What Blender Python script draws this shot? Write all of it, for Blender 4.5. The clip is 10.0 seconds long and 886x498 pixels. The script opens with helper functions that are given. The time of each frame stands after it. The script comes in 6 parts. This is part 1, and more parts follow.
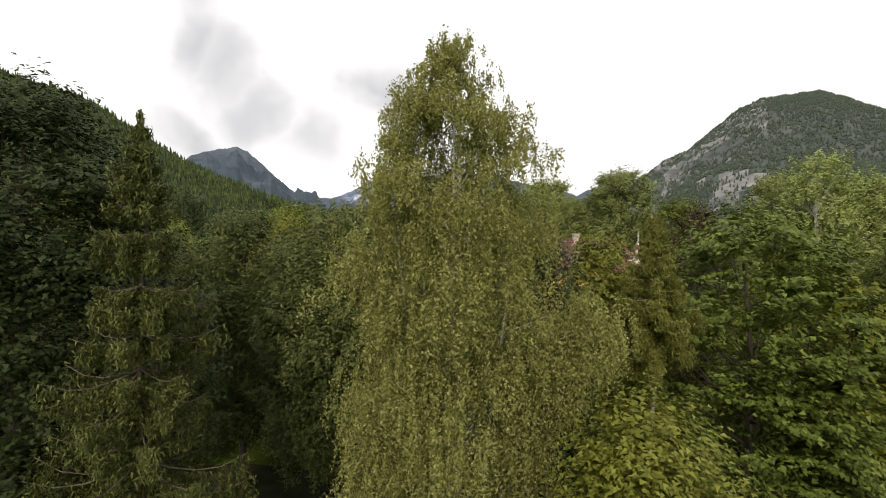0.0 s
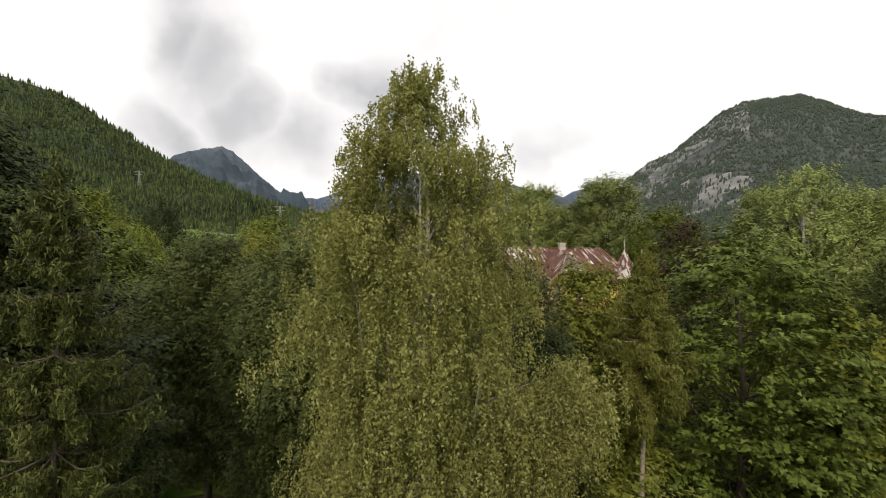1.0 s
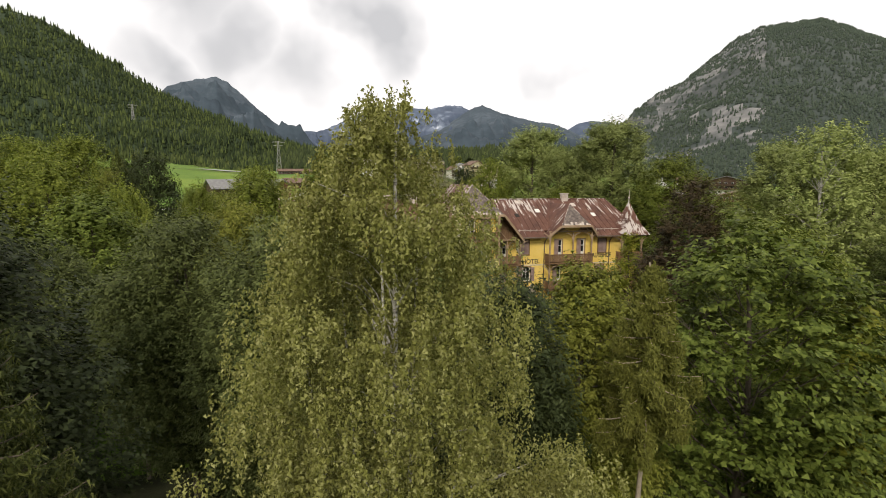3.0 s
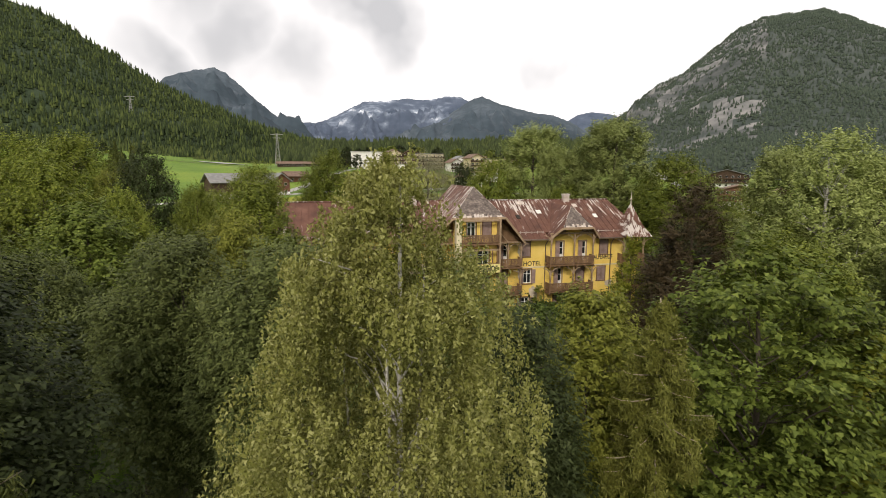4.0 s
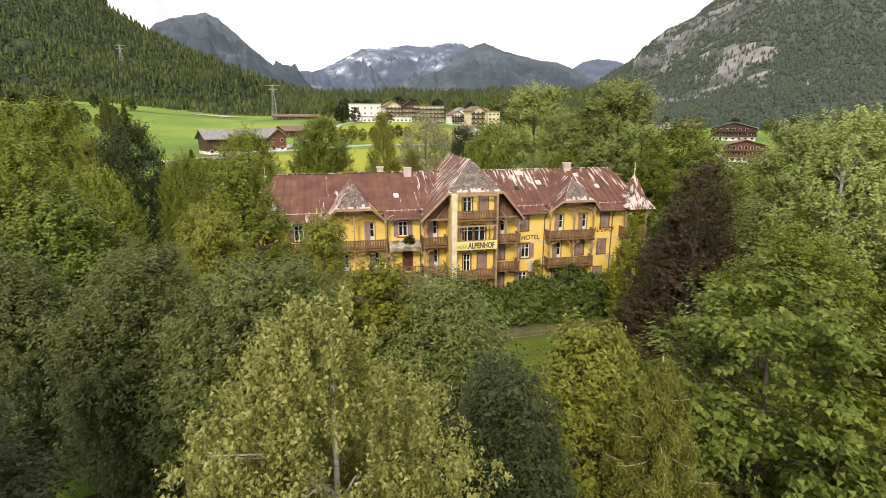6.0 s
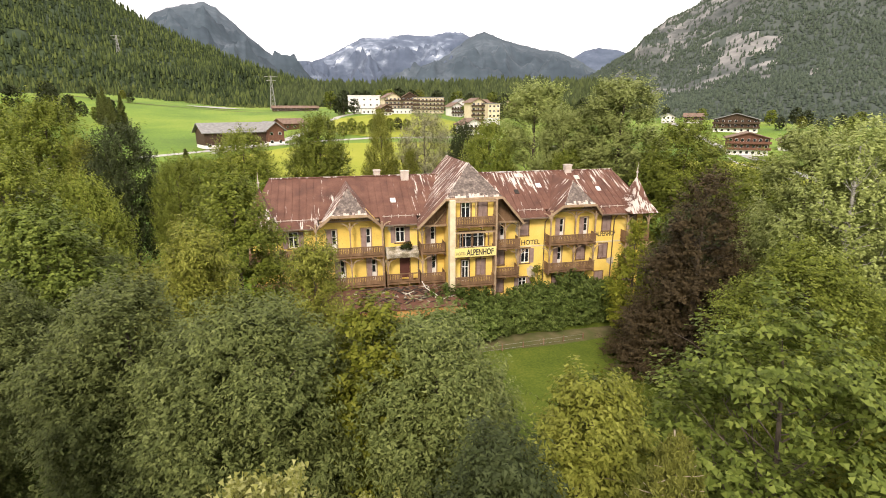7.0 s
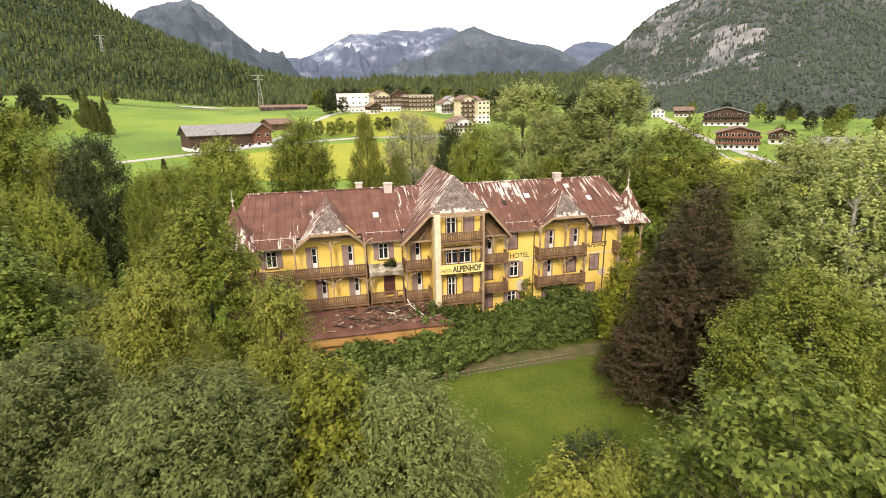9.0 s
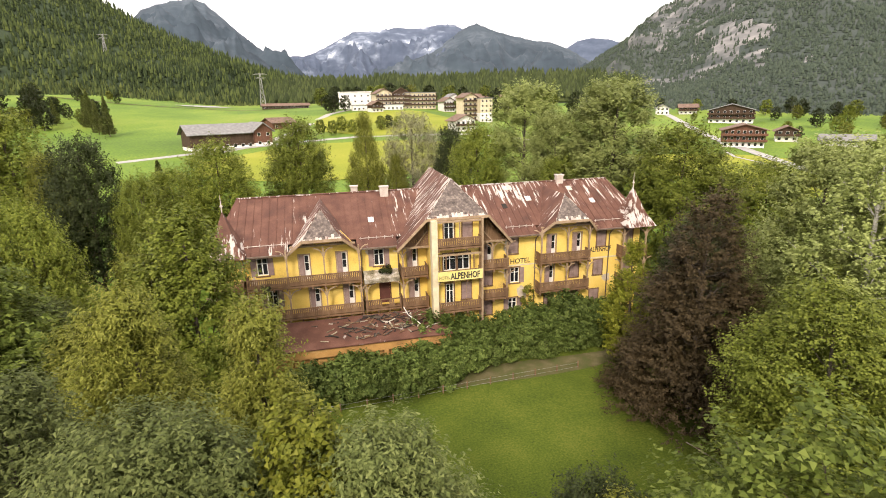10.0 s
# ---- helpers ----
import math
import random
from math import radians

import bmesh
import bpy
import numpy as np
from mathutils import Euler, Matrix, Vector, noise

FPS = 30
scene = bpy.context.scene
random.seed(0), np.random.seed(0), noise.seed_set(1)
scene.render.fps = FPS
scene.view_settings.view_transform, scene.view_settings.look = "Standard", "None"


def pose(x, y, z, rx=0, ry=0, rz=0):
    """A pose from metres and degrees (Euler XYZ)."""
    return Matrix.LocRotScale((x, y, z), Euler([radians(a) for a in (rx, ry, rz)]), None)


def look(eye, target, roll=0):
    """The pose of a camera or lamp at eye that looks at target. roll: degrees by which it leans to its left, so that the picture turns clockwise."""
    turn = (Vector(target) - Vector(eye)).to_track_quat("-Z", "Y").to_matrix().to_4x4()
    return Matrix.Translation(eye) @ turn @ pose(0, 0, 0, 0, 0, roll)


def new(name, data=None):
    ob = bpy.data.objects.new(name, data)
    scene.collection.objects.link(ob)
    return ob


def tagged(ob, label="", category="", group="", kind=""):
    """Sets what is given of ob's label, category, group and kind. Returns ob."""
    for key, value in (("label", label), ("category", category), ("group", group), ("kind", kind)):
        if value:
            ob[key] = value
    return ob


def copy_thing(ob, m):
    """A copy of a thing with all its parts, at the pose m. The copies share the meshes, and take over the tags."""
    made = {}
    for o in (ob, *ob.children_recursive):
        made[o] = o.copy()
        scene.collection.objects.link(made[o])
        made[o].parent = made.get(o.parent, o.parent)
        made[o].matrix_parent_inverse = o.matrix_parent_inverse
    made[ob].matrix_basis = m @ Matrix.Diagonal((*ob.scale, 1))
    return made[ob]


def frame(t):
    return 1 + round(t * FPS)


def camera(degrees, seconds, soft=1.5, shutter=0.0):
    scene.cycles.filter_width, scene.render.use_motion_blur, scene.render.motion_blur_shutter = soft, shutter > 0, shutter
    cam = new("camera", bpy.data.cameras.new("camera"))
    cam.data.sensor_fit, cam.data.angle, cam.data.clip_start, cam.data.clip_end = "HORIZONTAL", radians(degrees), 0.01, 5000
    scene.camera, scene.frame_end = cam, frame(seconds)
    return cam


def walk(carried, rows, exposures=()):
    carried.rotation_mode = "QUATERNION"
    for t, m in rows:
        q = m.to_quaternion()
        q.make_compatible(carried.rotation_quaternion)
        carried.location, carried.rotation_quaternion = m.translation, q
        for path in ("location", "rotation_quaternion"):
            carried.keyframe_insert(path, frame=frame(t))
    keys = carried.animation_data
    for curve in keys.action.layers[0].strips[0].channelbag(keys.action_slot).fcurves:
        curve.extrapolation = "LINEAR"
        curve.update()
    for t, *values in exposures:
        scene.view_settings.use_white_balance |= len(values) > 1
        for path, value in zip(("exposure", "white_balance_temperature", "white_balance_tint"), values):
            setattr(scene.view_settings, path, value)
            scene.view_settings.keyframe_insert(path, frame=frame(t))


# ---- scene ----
cam = camera(83.0, 10.0, soft=0.95)
PATH = [
    (0, (0.461, 2.437, 14.159), (0.855, 4.398, 14.142), 0.21),
    (0.5, (0.835, 3.136, 14.710), (1.283, 5.085, 14.695), 0.22),
    (1, (1.126, 3.697, 15.302), (1.570, 5.647, 15.288), 0.24),
    (1.5, (1.389, 4.146, 15.827), (1.830, 6.096, 15.785), 0.21),
    (2, (1.701, 4.667, 16.376), (2.137, 6.613, 16.227), 0.13),
    (2.5, (1.952, 5.089, 16.926), (2.386, 7.027, 16.692), 0.08),
    (2.7, (2.059, 5.242, 17.157), (2.491, 7.178, 16.903), 0.08),
    (3.8, (2.000, 5.950, 18.420), (2.435, 7.878, 18.117), 0.15),
    (4, (2.067, 6.108, 18.623), (2.501, 8.036, 18.315), 0.16),
    (4.5, (2.286, 6.541, 19.128), (2.718, 8.462, 18.776), 0.14),
    (5, (2.525, 6.993, 19.708), (2.959, 8.900, 19.294), 0.01),
    (5.5, (2.848, 7.497, 20.185), (3.274, 9.398, 19.733), -0.06),
    (5.7, (2.979, 7.687, 20.386), (3.401, 9.585, 19.916), -0.04),
    (6.8, (3.660, 9.380, 21.800), (4.080, 11.262, 21.270), -0.13),
    (7, (3.749, 9.545, 22.032), (4.166, 11.428, 21.501), -0.16),
    (7.5, (4.023, 9.903, 22.578), (4.445, 11.784, 22.043), -0.35),
    (8, (4.328, 10.417, 22.983), (4.757, 12.294, 22.443), -0.47),
    (8.5, (4.690, 11.028, 23.247), (5.126, 12.903, 22.704), -0.76),
    (9, (5.078, 11.804, 23.470), (5.520, 13.676, 22.922), -0.97),
    (9.5, (5.490, 12.579, 23.650), (5.906, 14.456, 23.097), -0.83),
    (10, (6.097, 13.590, 23.705), (6.525, 15.463, 23.149), -1.21),
]
EXPOSURES = [(0.0, -0.2, 6900, 14), (0.7, -0.34, 6900, 14), (2.0, -0.46, 6900, 14), (2.5, -0.36, 6900, 14), (4.0, -0.27, 6950, 15), (5.5, 0.08, 7050, 17), (7.0, 0.49, 7150, 19), (10.0, 0.53, 7150, 20)]
walk(cam, [(t, look(eye, target, roll)) for t, eye, target, roll in PATH], EXPOSURES)

# ---- world and light ----
world = bpy.data.worlds.new("world")
scene.world = world
world.use_nodes = True
SUN_EL, SUN_AZ = 38.0, 204.0


def build_world():
    nt = world.node_tree
    nt.nodes.clear()
    out = nt.nodes.new("ShaderNodeOutputWorld")
    bg = nt.nodes.new("ShaderNodeBackground")
    sky = nt.nodes.new("ShaderNodeTexSky")
    sky.sky_type = "NISHITA"
    sky.sun_disc = False
    sky.sun_elevation, sky.sun_rotation = radians(SUN_EL), radians(SUN_AZ)
    sky.air_density, sky.dust_density = 1.0, 3.0
    tc = nt.nodes.new("ShaderNodeTexCoord")
    L = nt.links
    warp = nt.nodes.new("ShaderNodeTexNoise")
    warp.inputs["Scale"].default_value, warp.inputs["Detail"].default_value, warp.inputs["Roughness"].default_value = 4.0, 4.0, 0.5
    L.new(tc.outputs["Generated"], warp.inputs["Vector"])
    shift = nt.nodes.new("ShaderNodeVectorMath")
    shift.operation = "MULTIPLY_ADD"
    shift.inputs[1].default_value = (0.3, 0.3, 0.22)
    L.new(warp.outputs["Color"], shift.inputs[0])
    L.new(tc.outputs["Generated"], shift.inputs[2])
    n1 = nt.nodes.new("ShaderNodeTexNoise")
    n1.inputs["Scale"].default_value, n1.inputs["Detail"].default_value, n1.inputs["Roughness"].default_value = 2.6, 4.0, 0.5
    L.new(shift.outputs["Vector"], n1.inputs["Vector"])
    grey = None
    # darker cloud banks: bearing, height, width in degrees
    for az, el, wid in ((-13.4, 20.8, 7.5), (-9.8, 18.1, 8.5), (-7.6, 14.2, 7.0), (-14.7, 10.9, 7.0), (-1.9, 10.9, 7.0), (5.8, 15.3, 7.0), (24, 8.4, 7.0)):
        c = Vector((math.sin(radians(az)) * math.cos(radians(el)), math.cos(radians(az)) * math.cos(radians(el)), math.sin(radians(el)))) + Vector((0.15, 0.15, 0.11))
        dist = nt.nodes.new("ShaderNodeVectorMath")
        dist.operation = "DISTANCE"
        dist.inputs[1].default_value = c
        L.new(shift.outputs["Vector"], dist.inputs[0])
        mr = nt.nodes.new("ShaderNodeMapRange")
        mr.interpolation_type = "SMOOTHSTEP"
        mr.inputs["From Min"].default_value, mr.inputs["From Max"].default_value = 0.0, radians(wid)
        mr.inputs["To Min"].default_value, mr.inputs["To Max"].default_value = 0.75, 0.0
        L.new(dist.outputs["Value"], mr.inputs["Value"])
        if grey is None:
            grey = mr.outputs["Result"]
        else:
            mx = nt.nodes.new("ShaderNodeMath")
            mx.operation = "MAXIMUM"
            L.new(grey, mx.inputs[0])
            L.new(mr.outputs["Result"], mx.inputs[1])
            grey = mx.outputs["Value"]
    less = nt.nodes.new("ShaderNodeMath")
    less.operation = "MULTIPLY_ADD"
    less.inputs[1].default_value = -0.62
    L.new(grey, less.inputs[0])
    L.new(n1.outputs["Fac"], less.inputs[2])
    ramp = nt.nodes.new("ShaderNodeValToRGB")
    e = ramp.color_ramp.elements
    e[0].position, e[0].color = 0.0, (8.0, 8.4, 8.8, 1)
    e[1].position, e[1].color = 0.42, (14.6, 15.0, 15.3, 1)
    mix = nt.nodes.new("ShaderNodeMix")
    mix.data_type = "RGBA"
    mix.inputs["Factor"].default_value = 0.92
    L.new(less.outputs["Value"], ramp.inputs["Fac"])
    L.new(sky.outputs["Color"], mix.inputs["A"])
    L.new(ramp.outputs["Color"], mix.inputs["B"])
    L.new(mix.outputs["Result"], bg.inputs["Color"])
    bg.inputs["Strength"].default_value = 0.1
    L.new(bg.outputs["Background"], out.inputs["Surface"])


build_world()
sun = new("sun", bpy.data.lights.new("sun", "SUN"))
sun.data.energy, sun.data.angle, sun.data.color = 2.5, radians(12), (1.0, 0.95, 0.86)
sa, se = radians(SUN_AZ), radians(SUN_EL)
sun.matrix_basis = look((0, 0, 60), (-math.sin(sa) * math.cos(se), -math.cos(sa) * math.cos(se), 60 - math.sin(se)))

# ---- materials ----


def ramp_set(node, stops):
    el = node.color_ramp.elements
    while len(el) < len(stops):
        el.new(0.5)
    for s, (p, c) in zip(el, stops):
        s.position, s.color = p, (*c, 1)


def material(name, stops, scale=2.0, rough=0.8, bump=0.3, bump_scale=None, metal=0.0, detail=6.0, coords="Object", stretch=(1, 1, 1), fine=0.25):
    """Two noises (large patches, fine grain) through a colour ramp, with fine relief."""
    m = bpy.data.materials.new(name)
    m.use_nodes = True
    nt, L = m.node_tree, m.node_tree.links
    b = nt.nodes["Principled BSDF"]
    b.inputs["Roughness"].default_value, b.inputs["Metallic"].default_value = rough, metal
    b.inputs["Specular IOR Level"].default_value = 0.3
    tc, mp = nt.nodes.new("ShaderNodeTexCoord"), nt.nodes.new("ShaderNodeMapping")
    mp.inputs["Scale"].default_value = stretch
    L.new(tc.outputs[coords], mp.inputs["Vector"])
    n1, n2 = nt.nodes.new("ShaderNodeTexNoise"), nt.nodes.new("ShaderNodeTexNoise")
    n1.inputs["Scale"].default_value, n1.inputs["Detail"].default_value = scale, detail
    n2.inputs["Scale"].default_value, n2.inputs["Detail"].default_value = bump_scale or scale * 9, 4.0
    L.new(mp.outputs["Vector"], n1.inputs["Vector"])
    L.new(mp.outputs["Vector"], n2.inputs["Vector"])
    mixf = nt.nodes.new("ShaderNodeMix")
    mixf.inputs["Factor"].default_value = fine
    L.new(n1.outputs["Fac"], mixf.inputs["A"])
    L.new(n2.outputs["Fac"], mixf.inputs["B"])
    r = nt.nodes.new("ShaderNodeValToRGB")
    ramp_set(r, stops)
    L.new(mixf.outputs["Result"], r.inputs["Fac"])
    L.new(r.outputs["Color"], b.inputs["Base Color"])
    if bump:
        bp = nt.nodes.new("ShaderNodeBump")
        bp.inputs["Strength"].default_value = bump
        bp.inputs["Distance"].default_value = 0.05
        L.new(n2.outputs["Fac"], bp.inputs["Height"])
        L.new(bp.outputs["Normal"], b.inputs["Normal"])
    return m


def leaf_material(name, c1, c2, c3, translucent=0.3, rough=0.6, patch_scale=0.45):
    """Leaves: colour differs from leaf to leaf and, slowly, from bough to bough; light comes through."""
    m = bpy.data.materials.new(name)
    m.use_nodes = True
    nt, L = m.node_tree, m.node_tree.links
    b, out = nt.nodes["Principled BSDF"], nt.nodes["Material Output"]
    b.inputs["Roughness"].default_value = rough
    b.inputs["Specular IOR Level"].default_value = 0.15
    geo, tc, n = nt.nodes.new("ShaderNodeNewGeometry"), nt.nodes.new("ShaderNodeTexCoord"), nt.nodes.new("ShaderNodeTexNoise")
    oi = nt.nodes.new("ShaderNodeObjectInfo")
    n.inputs["Scale"].default_value, n.inputs["Detail"].default_value = patch_scale, 3.0
    L.new(tc.outputs["Object"], n.inputs["Vector"])
    mx = nt.nodes.new("ShaderNodeMix")
    mx.inputs["Factor"].default_value = 0.36
    L.new(geo.outputs["Random Per Island"], mx.inputs["A"])
    L.new(n.outputs["Fac"], mx.inputs["B"])
    r = nt.nodes.new("ShaderNodeValToRGB")
    ramp_set(r, [(0.12, c1), (0.5, c2), (0.88, c3)])
    L.new(mx.outputs["Result"], r.inputs["Fac"])
    hsv = nt.nodes.new("ShaderNodeHueSaturation")
    mr = nt.nodes.new("ShaderNodeMapRange")
    mr.inputs["To Min"].default_value, mr.inputs["To Max"].default_value = 0.64, 0.94
    L.new(oi.outputs["Random"], mr.inputs["Value"])
    L.new(mr.outputs["Result"], hsv.inputs["Value"])
    L.new(r.outputs["Color"], hsv.inputs["Color"])
    L.new(hsv.outputs["Color"], b.inputs["Base Color"])
    tr, ms = nt.nodes.new("ShaderNodeBsdfTranslucent"), nt.nodes.new("ShaderNodeMixShader")
    ms.inputs["Fac"].default_value = translucent * 0.55
    L.new(hsv.outputs["Color"], tr.inputs["Color"])
    L.new(b.outputs["BSDF"], ms.inputs[1])
    L.new(tr.outputs["BSDF"], ms.inputs[2])
    L.new(ms.outputs["Shader"], out.inputs["Surface"])
    return m


LEAF = {
    "birch": leaf_material("birch_leaf", (0.143, 0.15, 0.0319), (0.244, 0.249, 0.0655), (0.386, 0.382, 0.151), 0.42),
    "maple": leaf_material("maple_leaf", (0.0554, 0.0791, 0.0111), (0.114, 0.155, 0.0237), (0.222, 0.269, 0.0554), 0.4),
    "dark": leaf_material("dark_leaf", (0.023, 0.0333, 0.00832), (0.0403, 0.0557, 0.016), (0.0736, 0.0928, 0.0307), 0.3),
    "ash": leaf_material("ash_leaf", (0.0703, 0.0926, 0.0248), (0.124, 0.154, 0.0413), (0.224, 0.257, 0.0827), 0.4),
    "olive": leaf_material("olive_leaf", (0.105, 0.118, 0.0151), (0.181, 0.197, 0.0286), (0.286, 0.298, 0.0588), 0.42),
    "yellow": leaf_material("yellow_leaf", (0.102, 0.123, 0.0102), (0.178, 0.2, 0.0187), (0.289, 0.297, 0.0425), 0.35),
    "green": leaf_material("green_leaf", (0.0889, 0.121, 0.0137), (0.174, 0.214, 0.0274), (0.283, 0.323, 0.0566), 0.42),
    "poplar": leaf_material("poplar_leaf", (0.211, 0.259, 0.0696), (0.336, 0.395, 0.116), (0.485, 0.547, 0.199), 0.42),
    "willow": leaf_material("willow_leaf", (0.2, 0.2, 0.11), (0.304, 0.294, 0.168), (0.452, 0.43, 0.273), 0.25),
    "purple": leaf_material("copper_leaf", (0.034, 0.0245, 0.01), (0.06, 0.042, 0.0175), (0.105, 0.076, 0.036), 0.15),
    "needle": leaf_material("spruce_needle", (0.0395, 0.0541, 0.0114), (0.104, 0.125, 0.0291), (0.229, 0.244, 0.0686), 0.25),
    "larch": leaf_material("larch_needle", (0.099, 0.108, 0.0176), (0.154, 0.163, 0.0307), (0.242, 0.242, 0.055), 0.25),
    "shrub": leaf_material("shrub_leaf", (0.05, 0.078, 0.014), (0.1, 0.148, 0.03), (0.21, 0.265, 0.068), 0.3),
}
BARK = material("bark", [(0.3, (0.05, 0.04, 0.03)), (0.7, (0.16, 0.13, 0.1))], 4, 0.9, 0.6, 30, stretch=(1, 1, 0.3))
BIRCH_BARK = material("birch_bark", [(0.35, (0.08, 0.07, 0.06)), (0.45, (0.42, 0.4, 0.36)), (0.75, (0.62, 0.6, 0.55))], 5, 0.8, 0.3, 30, stretch=(0.6, 0.6, 3))
PALE_BARK = material("pale_bark", [(0.3, (0.2, 0.16, 0.11)), (0.7, (0.42, 0.36, 0.27))], 4, 0.9, 0.5, 30, stretch=(1, 1, 0.3))
MEADOW = material("meadow_grass", [(0.36, (0.0552, 0.106, 0.0092)), (0.47, (0.092, 0.17, 0.0129)), (0.56, (0.143, 0.216, 0.0184)), (0.68, (0.216, 0.253, 0.0414))], 0.016, 0.9, 0.5, 1.1, detail=11, fine=0.42)
LAWN = material("lawn_grass", [(0.34, (0.0344, 0.0564, 0.00344)), (0.5, (0.0654, 0.0963, 0.0055)), (0.66, (0.107, 0.124, 0.0151))], 0.3, 0.95, 0.6, 7, detail=9, fine=0.6)
FIELD = material("mown_field", [(0.34, (0.13, 0.17, 0.01)), (0.5, (0.21, 0.235, 0.014)), (0.66, (0.28, 0.28, 0.035))], 0.03, 0.95, 0.4, 2.0, detail=10, fine=0.4)
LITTER = material("forest_floor", [(0.3, (0.018, 0.022, 0.01)), (0.6, (0.04, 0.045, 0.018)), (0.8, (0.07, 0.065, 0.03))], 0.8, 0.95, 0.6, 8)
DIRT = material("dirt", [(0.3, (0.06, 0.08, 0.016)), (0.5, (0.09, 0.085, 0.03)), (0.72, (0.16, 0.13, 0.07))], 0.9, 0.95, 0.5, 12)
ROAD = material("road_surface", [(0.3, (0.27, 0.265, 0.25)), (0.7, (0.4, 0.39, 0.37))], 0.5, 0.9, 0.1)

# ---- mesh helpers ----


def mesh_np(name, verts, quads, mats):
    """One mesh from arrays of corners and of quads."""
    me = bpy.data.meshes.new(name)
    verts, quads = np.asarray(verts, np.float32), np.asarray(quads, np.int32)
    me.vertices.add(len(verts))
    me.vertices.foreach_set("co", verts.ravel())
    k = quads.shape[1]
    me.loops.add(quads.size)
    me.loops.foreach_set("vertex_index", quads.ravel())
    me.polygons.add(len(quads))
    me.polygons.foreach_set("loop_start", np.arange(0, quads.size, k, dtype=np.int32))
    me.update(calc_edges=True)
    for m in mats:
        me.materials.append(m)
    return me


def part(name, bm, mat, parent=None, label=""):
    """Links a bmesh as one mesh object under a thing or a part."""
    me = bpy.data.meshes.new(name)
    bm.to_mesh(me)
    bm.free()
    me.materials.append(mat)
    ob = new(name, me)
    ob.parent = parent
    if label:
        tagged(ob, label)
    return ob


def part_mesh(name, me, parent=None, label=""):
    ob = new(name, me)
    ob.parent = parent
    if label:
        tagged(ob, label)
    return ob


def box(bm, x0, y0, z0, x1, y1, z1):
    v = [bm.verts.new(p) for p in ((x0, y0, z0), (x1, y0, z0), (x1, y1, z0), (x0, y1, z0), (x0, y0, z1), (x1, y0, z1), (x1, y1, z1), (x0, y1, z1))]
    for f in ((3, 2, 1, 0), (4, 5, 6, 7), (0, 1, 5, 4), (1, 2, 6, 5), (2, 3, 7, 6), (3, 0, 4, 7)):
        bm.faces.new([v[i] for i in f])
    return v


def slab(bm, pts, thick):
    """A plate through pts (in order, one plane), thickened downwards along its normal."""
    p = [Vector(q) for q in pts]
    n = (p[1] - p[0]).cross(p[2] - p[0]).normalized()
    top = [bm.verts.new(q) for q in p]
    bot = [bm.verts.new(q - n * thick) for q in p]
    bm.faces.new(top)
    bm.faces.new(bot[::-1])
    for i in range(len(p)):
        j = (i + 1) % len(p)
        bm.faces.new((top[j], top[i], bot[i], bot[j]))


def beam(bm, a, b, w, h=None):
    """A squared timber from a to b."""
    a, b, h = Vector(a), Vector(b), h or w
    d = (b - a).normalized()
    side = d.cross(Vector((0, 0, 1)))
    side = side.normalized() if side.length > 1e-4 else Vector((1, 0, 0))
    up = side.cross(d)
    c = [side * (sx * w / 2) + up * (sz * h / 2) for sx, sz in ((-1, -1), (1, -1), (1, 1), (-1, 1))]
    va, vb = [bm.verts.new(a + o) for o in c], [bm.verts.new(b + o) for o in c]
    bm.faces.new(va)
    bm.faces.new(vb[::-1])
    for i in range(4):
        j = (i + 1) % 4
        bm.faces.new((va[j], va[i], vb[i], vb[j]))


def tubes(paths, sides=7):
    """Round tapering tubes along lists of (point, radius): corners and quads."""
    V, F, n = [], [], 0
    for path in paths:
        for i, (p, r) in enumerate(path):
            q0, q1 = path[max(i - 1, 0)][0], path[min(i + 1, len(path) - 1)][0]
            d = (Vector(q1) - Vector(q0)).normalized()
            s = d.orthogonal().normalized()
            u = d.cross(s)
            for k in range(sides):
                a = 2 * math.pi * k / sides
                V.append(Vector(p) + (s * math.cos(a) + u * math.sin(a)) * r)
        for i in range(len(path) - 1):
            for k in range(sides):
                k2 = (k + 1) % sides
                F.append((n + i * sides + k, n + i * sides + k2, n + (i + 1) * sides + k2, n + (i + 1) * sides + k))
        n += len(path) * sides
    return V, F


def unit(v):
    return v / np.maximum(np.linalg.norm(v, axis=1, keepdims=True), 1e-6)


def leaves(P, N, size, aspect, rng, hang=0.0, corners=4):
    """A three- or four-cornered leaf at each point of P, across the normal N. hang: how far its length points down."""
    n = len(P)
    N = unit(N)
    T = unit(rng.normal(size=(n, 3)) + np.array([0, 0, -hang * 2.0]))
    T = unit(T - N * (T * N).sum(1, keepdims=True))
    B = np.cross(N, T)
    s = size * rng.uniform(0.7, 1.3, (n, 1))
    if corners == 3:
        V = np.stack([P - T * s * 0.5 - B * s * aspect * 0.5, P - T * s * 0.4 + B * s * aspect * 0.5, P + T * s * 0.55 - N * s * 0.1], 1).reshape(-1, 3)
        return V, np.arange(3 * n).reshape(n, 3)
    V = np.stack([P - T * s * 0.5, P + B * s * aspect * 0.5 + N * s * 0.06, P + T * s * 0.5 - N * s * 0.1, P - B * s * aspect * 0.5 + N * s * 0.06], 1).reshape(-1, 3)
    return V, np.arange(4 * n).reshape(n, 4)


# ---- trees ----


def sphere_points(rng, n):
    return unit(rng.normal(size=(n, 3)))


